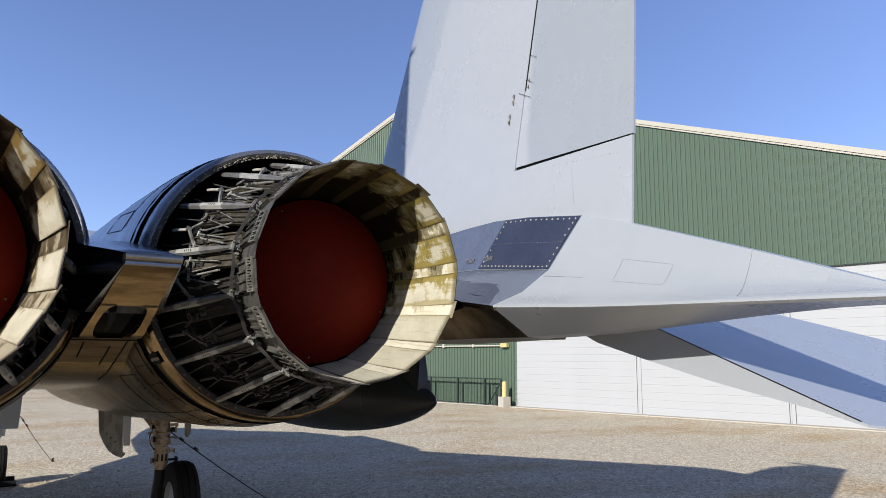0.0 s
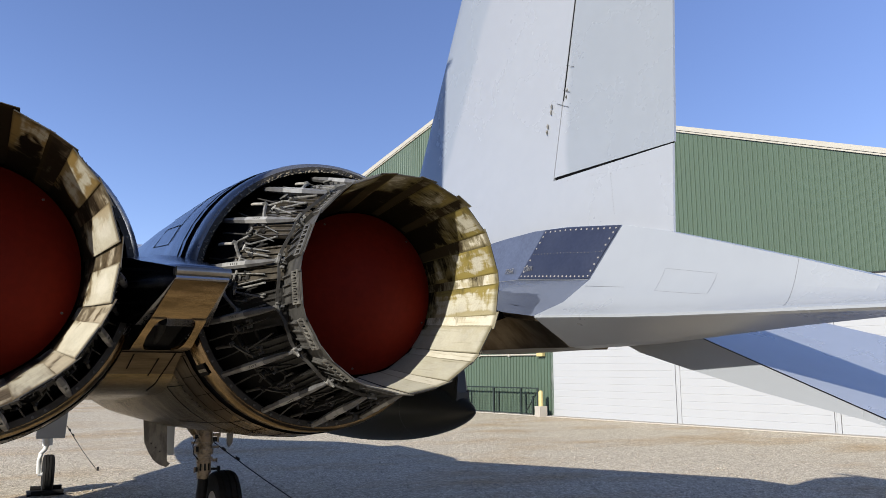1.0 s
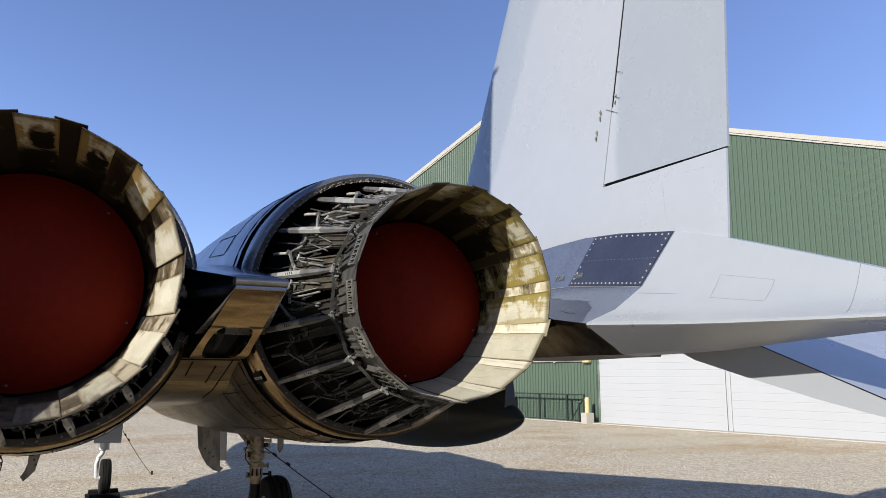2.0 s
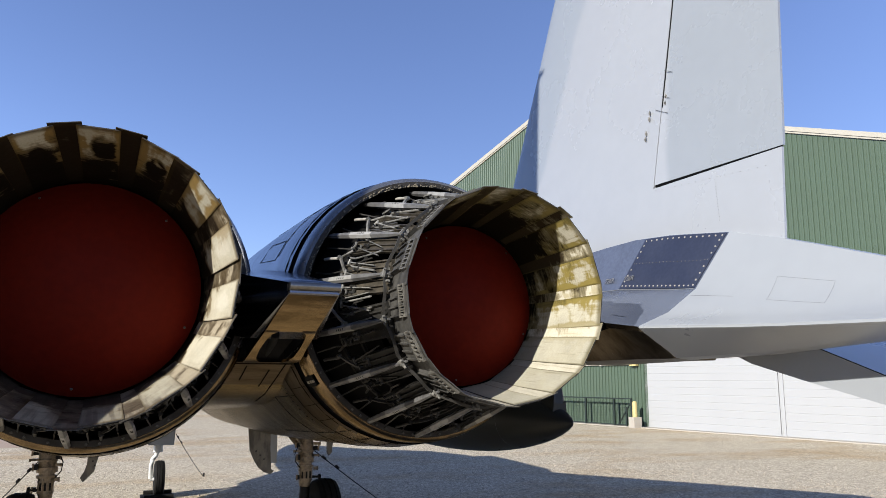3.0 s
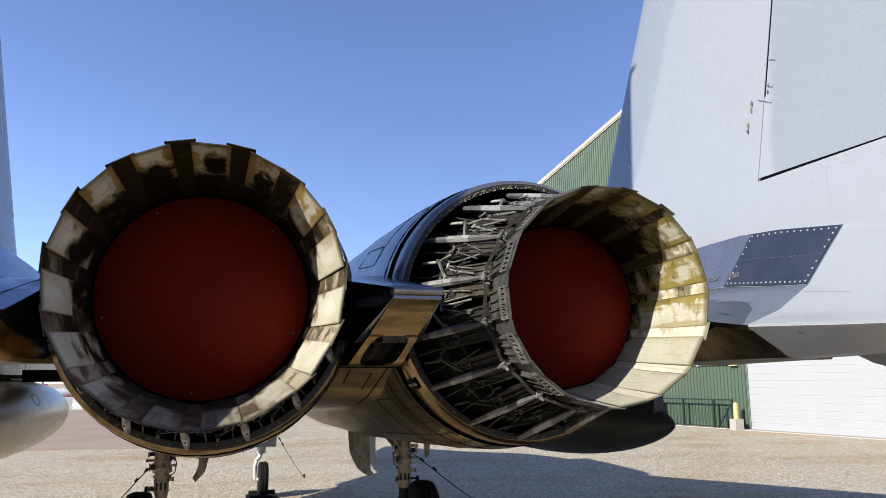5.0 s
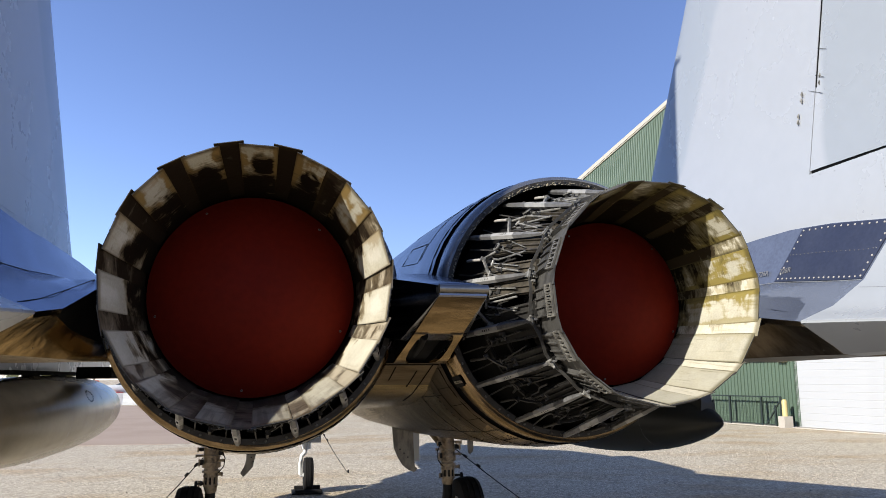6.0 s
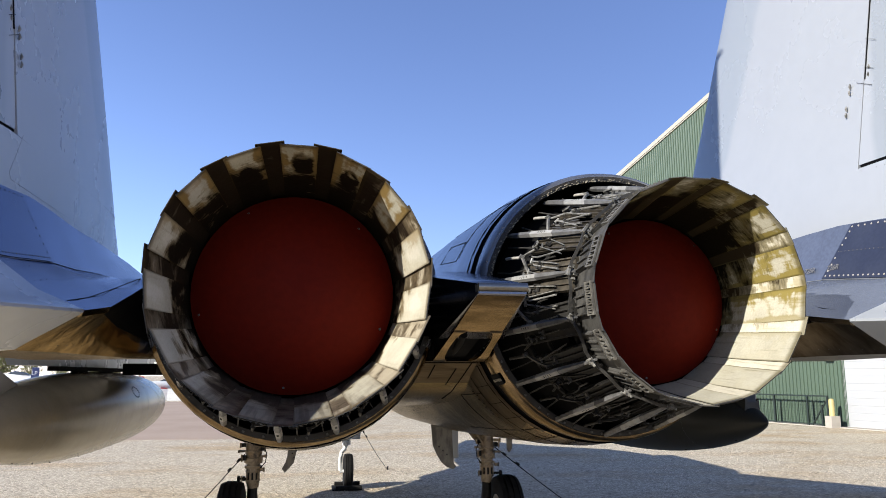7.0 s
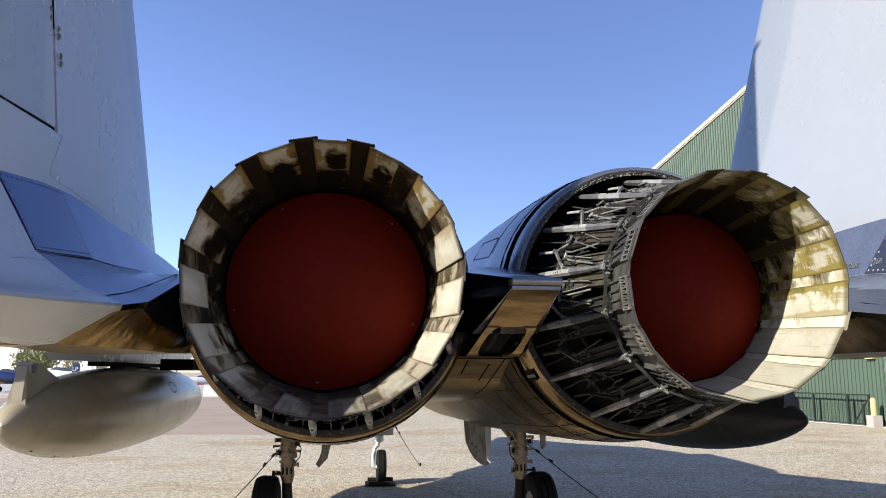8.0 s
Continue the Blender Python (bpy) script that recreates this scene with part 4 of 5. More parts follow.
# ---- tail booms, fins and tailplanes ----
BOOM = [  # y: ridge z, lip x, lip z, low x, low z, outer x
    (-1.58, 2.078, 1.74, 2.072, 1.78, 2.070, 1.84),
    (-1.43, 2.110, 1.640, 2.087, 1.72, 2.076, 1.84),
    (-1.20, 2.188, 1.605, 2.092, 1.71, 2.074, 1.84),
    (-0.924, 2.281, 1.565, 2.097, 1.70, 2.060, 1.84),
    (-0.57, 2.395, 1.507, 2.104, 1.68, 2.034, 1.84),
    (-0.335, 2.469, 1.470, 2.112, 1.66, 2.016, 1.84),
    (-0.008, 2.556, 1.418, 2.128, 1.63, 2.005, 1.84),
    (0.09, 2.575, 1.402, 2.133, 1.61, 2.002, 1.84),
]


RX = 1.772


def boom_ring(y):
    rz, lx, lz, bx, bz, ox = table(BOOM, y)
    h = rz - lz
    if y > 0.08:
        front = (-.075, -.075, -.045, -.015, .015, .045, .060, .075, .088, .10, .10, .10, .102, .12, .12, .12, .04, -.04)
        r = [boom_ring(min(yy, 0.0799))[j] for j, yy in enumerate(front)]
        knots = ((RX, 2.539), (1.676, 2.300), (1.545, 2.194), (1.405, 2.131))
        for k in range(9):
            q, f = (0, k / 4) if k < 4 else (1, (k - 4) / 2) if k < 6 else (2, (k - 6) / 2.2)
            r[1 + k] = (lerp(knots[q][0], knots[q + 1][0], f) - .002, 0, lerp(knots[q][1], knots[q + 1][1], f) + .001)
        return [(x, yy, z) for (x, _, z), yy in zip(r, front)]
    a, b, c = Vector((RX, rz)), Vector((lerp(RX, lx, 0.26), lz + 0.16 * h)), Vector((lx + 0.016, lz + 0.010))
    ring = [(1.84, y, rz)]
    for k in range(9):
        t = k / 8
        p = a * (1 - t) ** 2 + b * 2 * t * (1 - t) + c * t * t
        ring.append((p.x, y, p.y))
    return ring + [(lx + .003, y, lz + .002), (lx + .002, y, lz - .008), (lx + 0.014, y, lz - 0.016), (bx, y, bz), (bx + 0.08, y, bz - 0.008), (ox - 0.04, y, bz + 0.004), (ox, y, lerp(bz, rz, 0.3)), (ox - 0.04, y, lerp(bz, rz, 0.75))]


sh = Shape().loft([boom_ring(y) for y in (-1.58, -1.43, -1.2, -0.924, -0.57, -0.335, -0.15, 0.09)])
for s in both(sh):
    part("tail_boom", s, PAINT, jet, "pale grey tapering tail boom", smooth=18)
# forward part of the boom, bare metal on its inner side
FAIR = (  # y, ridge z, crease x z, shelf x z, lip x z, bottom x z
    (0.094, 2.562, 1.676, 2.300, 1.545, 2.194, 1.405, 2.131, 1.61, 2.000),
    (0.30, 2.590, 1.676, 2.322, 1.54, 2.232, 1.372, 2.16, 1.55, 2.000),
    (0.58, 2.612, 1.675, 2.352, 1.52, 2.28, 1.365, 2.235, 1.47, 1.995),
    (0.85, 2.612, 1.66, 2.36, 1.48, 2.33, 1.33, 2.33, 1.41, 1.99),
    (1.40, 2.605, 1.64, 2.40, 1.45, 2.40, 1.25, 2.43, 1.36, 2.00),
    (2.20, 2.59, 1.62, 2.46, 1.45, 2.49, 1.20, 2.55, 1.30, 2.02),
    (3.20, 2.55, 1.62, 2.45, 1.45, 2.50, 1.20, 2.60, 1.25, 2.06))
rings = []
for y, rz, x1, z1, x2, z2, x3, z3, bx, bz in FAIR:
    zb = min(z3 - 0.025, 2.168 - 0.11 * y)
    ring = [(1.84, y, rz), (RX, y, rz), (x1, y, z1), (x2, y, z2), (x3, y, z3), (x3 + .008, y, z3 - 0.02), (lerp(x3 + .008, bx, min(.9, (z3 - zb) / (z3 - bz))) - .012, y, zb), (lerp(x3, bx, .75), y, lerp(zb, bz, .7)), (bx, y, bz), (1.83, y, bz - 0.006), (1.87, y, 2.15), (1.85, y, 2.45)]
    if y < 0.1:
        ring = [(p[0], yy, p[2]) for p, yy in zip(ring, (-0.072, -0.072, 0.045, 0.075, 0.102, 0.104, 0.106, 0.112, 0.122, 0.122, 0.04, -0.04))]
        ring[:2] = [(q[0], q[1], 2.539) for q in ring[:2]]
    rings.append(ring)
fairings = []
# underside colours hold the reflected ground: left sunlit gold, right shaded dark
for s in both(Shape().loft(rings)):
    fairings.append(second(part("boom_fairing", s, FAIRING_SHADE if fairings else FAIRING, jet, "bare metal fairing beside the nozzle, tinted blue for shade and reflected sky" if fairings else "bare grey metal fairing beside the nozzle", smooth=25), DARK_METAL if not fairings else BROWN_DARK, lambda c, nrm: nrm.z < -0.15 and abs(c.x) < 1.98))
    # inner wall faces painted black for the dark hollow beside the nozzle
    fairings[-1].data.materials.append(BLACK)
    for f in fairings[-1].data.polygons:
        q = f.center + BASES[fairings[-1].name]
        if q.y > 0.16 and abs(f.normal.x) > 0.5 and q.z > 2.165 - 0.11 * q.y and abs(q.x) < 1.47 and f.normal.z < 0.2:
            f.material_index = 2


def crease(y):
    r = table(FAIR, y)
    rz = r[0] if y > 0.094 else lerp(2.539, 2.562, (y + 0.072) / 0.166)
    return Vector((RX, y, rz)), Vector((r[1], y, r[2]))


# riveted dark panel on each fairing, a row of fasteners round it
def panel_point(u, v, out):
    """u from aft to fore, v from the crease up to the fin's foot."""
    y = lerp(lerp(0.055, -0.062, v), lerp(0.60, 0.49, v), u)
    a, b = crease(y)
    p = b.lerp(a, lerp(0.02, 0.985, v))
    nrm = Vector((-(a - b).z, 0, (a - b).x)).normalized()
    return p + nrm * out


rows = [[panel_point(u, v, 0.004) for v in (0, .5, 1)] for u in (0, .25, .5, .75, 1)]
back = [[panel_point(u, v, -0.004) for v in (1, .5, 0)] for u in (0, .25, .5, .75, 1)]
fast_small = Shape().lathe([(0.0, -0.001), (0.0022, -0.0006), (0.0026, 0.001)], 8).mesh("fastener", ARM, 40)
fast = Shape().lathe([(0.0, -0.0015), (0.0042, -0.001), (0.0048, 0.001)], 8).mesh("fastener", ROD, 40)
fast_dark = Shape().lathe([(0.0, -0.001), (0.0026, -0.0006), (0.0030, 0.001)], 8).mesh("fastener", DARK_ARM, 40)
for k, s in enumerate(both(Shape().loft([a + b for a, b in zip(rows, back)]))):
    plate = part("access_panel", s, (PANEL, PANEL_SHADE)[k], fairings[k], ("dark navy riveted access panel", "riveted access panel, tinted blue for shade and reflected sky")[k], smooth=20)
for k in (0, 1):
    spots = [(lerp(.03, .97, i / 17), .05) for i in range(18)] + [(lerp(.03, .97, i / 13), .95) for i in range(14)]
    spots += [(.03, lerp(.14, .86, i / 6)) for i in range(7)] + [(.97, lerp(.14, .86, i / 6)) for i in range(7)]
    if k == 0:
        spots += [(lerp(.06, .94, i / 19), .50) for i in range(20)]
    for u, v in spots:
        p = panel_point(u, v, 0.005)
        nrm = (panel_point(u, v, 0.1) - panel_point(u, v, 0.0)).normalized()
        if k:
            nrm.x = -nrm.x
        piece("fastener", fast_dark if k else fast_small if v == .50 else fast, fairings[k], Matrix.Translation((p.x if k == 0 else -p.x, p.y, p.z)) @ Vector((0, -1, 0)).rotation_difference(nrm).to_matrix().to_4x4())


def fin_x(z):
    return 1.83 + 0.05 * (z - 2.88)


LENS = ((0, 0.0), (0.015, .28), (0.06, .55), (0.18, .85), (0.4, 1), (0.7, .8), (1, .12))


def fin_blade(y_le, y_te, z, th):
    """Section of a fin at height z: one lens-shaped profile, cut off at y_te."""
    x = fin_x(z)
    half = []
    for k in range(16):
        f = (k / 15) ** 1.6
        y = lerp(y_le, y_te, f)
        half.append((th / 2 * table(LENS, (y_le - y) / (y_le + 0.337))[0], y))
    return [(x - w, y, z) for w, y in half] + [(x + w, y, z) for w, y in half[:0:-1]]


def le(z, d=0.0):
    return 2.15 + d - 0.44 * (z - 2.8)


def hinge(z):
    return 0.435 - 0.155 * (z - 2.87)


def rudder_drop(k, y):
    """How far the foot of rudder k stands below the right one's."""
    return 0.0 if k == 0 else lerp(-.075, -.032, max(0, min(1, (y + .337) / .765)))


for k in (0, 1):
    rings = []
    for j, z in enumerate((2.868, 3.5, 4.3, 5.1, 5.655)):
        yh = hinge(z) - 0.003
        zt = z if j else 2.858
        w = lerp(0.076, 0.050, (z - 2.88) / 2.8)
        prof = [(fin_x(z) - w / 2, yh + .004, z), (fin_x(z) - w / 2.1, yh - .05, z), (fin_x(zt) - w / 3.2, 0.05, lerp(z, zt, .5)), (fin_x(zt) - 0.006, -0.345, zt)]
        if j == 0:
            prof = [(x, y, q + rudder_drop(k, y)) for x, y, q in prof]
        rings.append(prof + [(2 * fin_x(q[2]) - q[0], q[1], q[2]) for q in prof[::-1]])
    rud_s = Shape().loft(rings)
    gap_s = Shape().loft([[(fin_x(2.86) - w, y, 2.82 + e), (fin_x(2.86) + w, y, 2.82 + e), (fin_x(2.86) + w, y, 2.895 + e), (fin_x(2.86) - w, y, 2.895 + e)]
                          for y, w in ((0.428, .035), (0.05, .018), (-0.335, .0045)) for e in (rudder_drop(k, y),)])
    d = (0.085, -0.075)[k]
    rows = [fin_blade(le(z, d), -0.337, z, 0.10) for z in (2.44, 2.62, 2.852)]
    rows[2] = [(x + .05 * rudder_drop(k, y), y, z + rudder_drop(k, y)) for x, y, z in rows[2]]
    z0 = 2.852 + rudder_drop(k, 1)
    upper = [fin_blade(le(z, d), hinge(z) + 0.004, z, lerp(0.10, 0.07, (z - 2.852) / 2.8)) for z in (z0, 3.4, 4.2, 5.0, 5.6, 5.64)]
    tip = [fin_blade(y_le, -0.345, z, th) for y_le, z, th in ((le(5.645, d), 5.645, 0.062), (0.62, 5.92, 0.05), (0.36, 6.06, 0.03), (0.30, 6.075, 0.012))]
    fin = part("fin", both(Shape().loft(rows).loft(upper).loft(tip))[k], FINM, jet, "pale grey upright tail fin in two soft tones", smooth=40)
    part("rudder", both(rud_s)[k], RUDM, fin, "grey rudder with a dark gap below", smooth=30)
    part("gap", both(gap_s)[k], BLACK, fin)
    part("tip_pod", both(Shape().tube([(fin_x(6.1), y, 6.10) for y in (0.86, 0.80, 0.5, 0.0, -0.34, -0.42)], [.008, .03, .045, .045, .03, .008], 12))[k], PAINT, fin, "slim pod on the fin tip")
    low = (-.058, -.085)[k]
    for z, dy in ((3.315, .085), (3.285, .085), (3.215, .100), (3.185, .100), (3.37, -.02), (3.335, -.02)):
        z, dy = z + low, dy - (0.0, .055)[k] * (dy > 0)
        bump = Shape().tube([(fin_x(z) - .080, hinge(z) + dy, z - .013), (fin_x(z) - .083, hinge(z) + dy, z), (fin_x(z) - .080, hinge(z) + dy, z + .013)], [.003, .006, .003], 8)
        bump.v = [(x + (.047 if dy < 0 else .035), y, zz) for x, y, zz in bump.v]
        part("hinge_bolt", both(bump)[k], ARM, fin, "dark hinge bolt")
    ze = (3.262, 3.215)[k]
    hs = Shape().tube([(fin_x(ze) - .038, hinge(ze) - .003, ze), (fin_x(5.6) - .026, hinge(5.6) - .003, 5.6)], .003, 6)
    part("hinge_gap", both(hs)[k], BLACK, fin)
    for z, y0, y1 in ((ze, .045, -.045), (ze + .055, 0, -.05), (ze + .185, 0, -.055)):
        zc = z - 0.5 * (y0 - y1)
        cut = Shape().tube([(fin_x(z) - .0440, hinge(z) + y0, z), (fin_x(zc) - .0390, hinge(z) + y1, zc)], .0010, 5)
        part("hinge_cut", both(cut)[k], BLACK, fin)


# stabilators, trailing edge drooped
def stab_ring(x):
    t = (x - 1.852) / (3.89 - 1.852)
    yl, yt = lerp(1.10, -0.90, t), lerp(-1.235, -1.82, t)
    th = lerp(1.0, 0.25, min(1, t * 1.5))
    ring = []
    for f in (0, .06, .3, .5, .75, 1):
        y = lerp(yl, yt, f)
        ring.append((x, y, 2.1875 + .387 * y))
    for f, w in ((1, .008), (.93, .030), (.83, .074), (.75, .107), (.62, .150), (.5, .185), (.3, .17), (.06, .09)):
        y = lerp(yl, yt, f)
        ring.append((x, y, 2.1875 + .387 * y - th * w))
    return ring


for s in both(Shape().loft([stab_ring(x) for x in (1.852, 2.5, 3.1, 3.7, 3.89)])):
    part("tailplane", s, PAINT, jet, "pale grey drooped tailplane", smooth=35)

# wings, hidden behind the tail but casting their shade
sh = Shape()
rings = []
for x, yl, yt, z, th in ((1.3, 12.2, 2.9, 2.52, 0.34), (2.7, 10.1, 2.75, 2.50, 0.30), (3.5, 8.8, 2.7, 2.48, 0.26), (5.6, 5.95, 2.45, 2.44, 0.15), (6.5, 4.7, 2.4, 2.42, 0.10)):
    rings.append([(x, lerp(yl, yt, f), z + th * w / 2) for f, w in ((0, 0), (.1, .8), (.35, 1), (.7, .6), (1, .05))] +
                 [(x, lerp(yl, yt, f), z - th * w / 2) for f, w in ((1, .05), (.7, .6), (.35, 1), (.1, .8))])
sh.loft(rings)
for s in both(sh):
    part("wing", s, PAINT, jet, "grey painted wing", smooth=35)
# pylons over the tanks
sh = Shape().loft([[(2.86, y, z0), (3.02, y, z0), (3.02, y, 2.34), (2.86, y, 2.34)] for y, z0 in ((3.75, 2.2), (3.95, 2.0), (8.6, 2.0), (9.0, 2.15))])
for s in both(sh):
    part("pylon", s, PAINT, jet, "grey pylon under the wing", smooth=30)


# launcher rail and fuel lines under the pylon, seen between boom and tank
sh = Shape().box((2.94, 6.4, 1.985), (0.10, 3.2, 0.05))
for y in (4.9, 5.15, 5.4, 5.75, 6.1):
    sh.add([(2.90, y, 1.96), (2.98, y, 1.96), (2.98, y + .10, 1.96), (2.90, y + .10, 1.96), (2.92, y + .12, 2.07), (2.96, y + .12, 2.07)], [(0, 1, 2, 3), (0, 4, 5, 1), (1, 5, 2), (2, 5, 4, 3), (3, 4, 0)])
for s in both(sh):
    tagged(part("rack", s, SOOT, jet, "black rack fittings under the pylon", smooth=None), kind="stuff")
for s in both(Shape().box((2.52, 6.6, 1.985), (0.35, 0.6, 0.125))):
    part("store_block", s, BLACK, jet, "black fitting under the wing root", smooth=None)


# ---- drop tanks ----
def drop_tank(sx):
    cx, cz = (-2.94, 2.89)[sx > 0], 1.545
    ob = thing("drop_tank", (cx, 6.2, 1.1), "glossy pale grey drop tank hanging under the wing" if sx < 0 else "grey drop tank hanging under the wing, shade painted into its dark colour", "fuel tank", "drop tanks")
    prof = []
    for k in range(33):
        f = 0.5 - 0.5 * math.cos(math.pi * k / 32)
        y = 3.0 + 6.5 * f
        r = (0.41 if sx < 0 else 0.418) * (1 - abs(2 * f - 1) ** 2.6) ** (0.54 if sx < 0 or f > 0.5 else 0.72)
        prof.append((max(r, 0.001), y))
    part("tank_shell", Shape().lathe(prof, 40, (cx, 0, cz)), TANKM if sx < 0 else TANK_SHADE, ob, smooth=50)
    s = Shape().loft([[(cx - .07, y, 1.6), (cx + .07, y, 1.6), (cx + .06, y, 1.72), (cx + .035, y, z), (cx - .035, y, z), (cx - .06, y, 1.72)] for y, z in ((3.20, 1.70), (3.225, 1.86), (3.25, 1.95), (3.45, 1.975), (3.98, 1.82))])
    part("tail_bracket", s, TANKM if sx < 0 else TANK_SHADE, ob, "grey tail bracket with a pivot bolt", smooth=None)
    part("pivot", Shape().tube([(cx - .06, 3.32, 1.93), (cx + .06, 3.32, 1.93)], 0.034, 8), ARM, ob)
    part("bush", Shape().tube([(cx - .05, 3.32, 1.93), (cx + .05, 3.32, 1.93)], 0.05, 16), PAINT, ob)
    for y in (5.6, 6.6):
        part("hanger", Shape().box((cx, y, 1.96), (0.07, 0.35, 0.10)), SOOT, ob)


drop_tank(-1)
drop_tank(1)


# ---- landing gear ----
def wheel(name, parent, c, r, w):
    prof = [(r * .55, -w * .42), (r * .8, -w / 2), (r * .95, -w * .42), (r * .99, -w * .26), (r * .965, -w * .25), (r * .965, -w * .21), (r, -w * .20), (r, -w * .03), (r * .965, -w * .02), (r * .965, w * .02), (r, w * .03), (r, w * .20), (r * .965, w * .21), (r * .965, w * .25), (r * .99, w * .26), (r * .95, w * .42), (r * .8, w / 2), (r * .55, w * .42)]
    s = Shape().lathe(prof, 36)
    s.moved(Matrix.Translation(c) @ Matrix.Rotation(radians(90), 4, "Z"))
    tyre = part(name, s, RUBBER, parent, "worn black tyre")
    s = Shape().lathe([(0, -w * .2), (r * .5, -w * .25), (r * .56, -w * .4), (r * .56, w * .4), (r * .5, w * .25), (0, w * .2)], 24)
    s.moved(Matrix.Translation(c) @ Matrix.Rotation(radians(90), 4, "Z"))
    part("rim", s, WHITE, tyre, "pale wheel hub")


for sx in (-1, 1):
    lx = sx * 1.21
    def ring(z0, z1, r0, r1, n=16):
        return Shape().tube([(lx, 5.55, z1), (lx, 5.55, z0)], [r1, r0], n)
    leg = part("main_gear_leg", Shape().tube([(lx, 5.62, 1.65), (lx, 5.56, 1.12), (lx, 5.55, 1.06)], [0.080, 0.080, 0.082], 18)
               .tube([(lx, 5.55, 1.05), (lx, 5.55, 0.865), (lx - sx * .006, 5.55, 0.80)], [0.068, 0.068, 0.054], 16), GEAR, jet, "cream main gear leg with brown stains")
    part("piston", Shape().tube([(lx, 5.55, 0.83), (lx, 5.55, 0.74), (lx - sx * .035, 5.53, 0.40)], [0.050, 0.052, 0.058], 14)
         .tube([(sx * 1.14, 5.5, 0.44), (sx * 1.40, 5.5, 0.44)], 0.05, 12), MECH, leg, "oily black lower strut")
    for z0, z1, r in ((1.145, 1.165, .086), (1.045, 1.095, .091), (0.995, 1.018, .086), (0.955, 0.972, .075), (0.868, 0.885, .074)):
        part("collar", ring(z0, z1, r, r), GEAR, leg)
    for a in (-54, -18, 18, 54):
        q = radians(a - 90)
        m = Matrix.Translation((lx + .070 * math.cos(q), 5.55 + .070 * math.sin(q), 0.925)) @ Matrix.Rotation(q, 4, "Z")
        part("rib", Shape().box((0, 0, 0), (.016, .011, .13), m), GEAR, leg)
    for a in (-36, 0, 36):
        q = radians(a - 90)
        m = Matrix.Translation((lx + .066 * math.cos(q), 5.55 + .066 * math.sin(q), 0.925)) @ Matrix.Rotation(q, 4, "Z")
        part("slot", Shape().box((0, 0, 0), (.008, .018, .09), m), MECH, leg, "dark slot")
    part("knob", Shape().tube([(lx + sx * .06, 5.48, .90), (lx + sx * .115, 5.47, .90), (lx + sx * .12, 5.47, .90), (lx + sx * .145, 5.47, .90)], [.012, .012, .030, .026], 10), MECH, leg, "dark knob")
    # clamps, unions and a thin hose on both sides
    for q, z, w, h in ((1, 1.235, .050, .030), (1, 1.19, .036, .045), (1, 1.115, .040, .022), (-1, 1.225, .045, .035), (-1, 1.165, .060, .020), (-1, 1.10, .030, .050), (1, .985, .030, .030), (-1, .900, .024, .040)):
        part("clamp", Shape().box((lx + q * (.080 + w / 2 - .008), 5.50, z), (w, .05, h), Matrix()), MECH if h > .032 else GEAR, leg)
        part("union", Shape().tube([(lx + q * (.080 + w), 5.47, z - h * .7), (lx + q * (.080 + w), 5.47, z + h * .7)], .009, 8), GEAR, leg)
    part("hose", Shape().tube([(lx - sx * .10, 5.46, 1.22), (lx - sx * .135, 5.45, 1.14), (lx - sx * .125, 5.45, 1.06), (lx - sx * .075, 5.47, 1.00)], .0050, 6), SOOT, leg, "thin black hose")
    part("brace", Shape().bar((lx - sx * .16, 5.50, 1.36), (lx - sx * .05, 5.48, 1.19), .022, .022, .022, .022), GEAR, leg)
    part("drag_strut", Shape().tube([(sx * 1.18, 5.6, 1.18), (sx * 1.0, 6.2, 1.5)], 0.04, 10), GEAR, leg)
    wheel("main_wheel", jet, (sx * 1.405, 5.5, 0.438), 0.438, 0.25)
    if sx > 0:
        edge = ((.575, 1.48), (.80, 1.40), (.805, 1.20), (.818, 1.014), (.847, .991), (.810, .957), (.745, .985), (.690, 1.03), (.640, 1.11), (.60, 1.20))
    else:
        edge = ((-.86, 1.42), (-.760, 1.42), (-.772, 1.20), (-.788, 1.135), (-.804, 1.057), (-.845, 1.01), (-.893, .964), (-.921, 1.002), (-.889, 1.058), (-.87, 1.12))
    s = Shape().loft([[(x, y, z) for x, z in edge] for y in (5.35, 5.38)])
    door = part("gear_door", s, UNDER, jet, "stained grey gear door hanging down", smooth=None)
    x0, x1 = edge[9][0], edge[2][0]
    for k in range(3):
        x, z = lerp(x0, x1, .3 + .2 * k), 1.19 - .04 * k
        part("fastener", Shape().tube([(x, 5.34, z), (x, 5.35, z)], .008, 6), MECH, door)
    if sx < 0:
        continue
    s = Shape().loft([[(.86, y, 1.40), (.97, y, 1.40), (.974, y, 1.011), (.915, y, 1.009)] for y in (5.9, 5.93)])
    part("gear_door_flap", s, PAINT, jet, smooth=None)
    s = Shape().loft([[(1.395, y, 1.40), (1.465, y, 1.40), (1.455, y, 1.152), (1.421, y, 1.112), (1.402, y, 1.142)] for y in (5.4, 5.43)])
    part("outer_gear_door", s, UNDER, jet, smooth=None)


leg = part("nose_gear_leg", Shape().tube([(-.02, 10.97, 1.5), (-.02, 10.97, 0.72)], 0.075, 16).tube([(-.02, 10.97, 0.74), (-.05, 10.95, 0.66), (-.10, 10.95, 0.60), (-.115, 10.95, 0.5), (-.11, 10.97, 0.30)], 0.035, 12)
           .tube([(-.12, 10.97, 0.29), (.06, 10.97, 0.29)], 0.03, 10), WHITE, jet, "white nose gear leg with a bent fork")
wheel("nose_wheel", jet, (0.02, 10.97, 0.30), 0.28, 0.165)
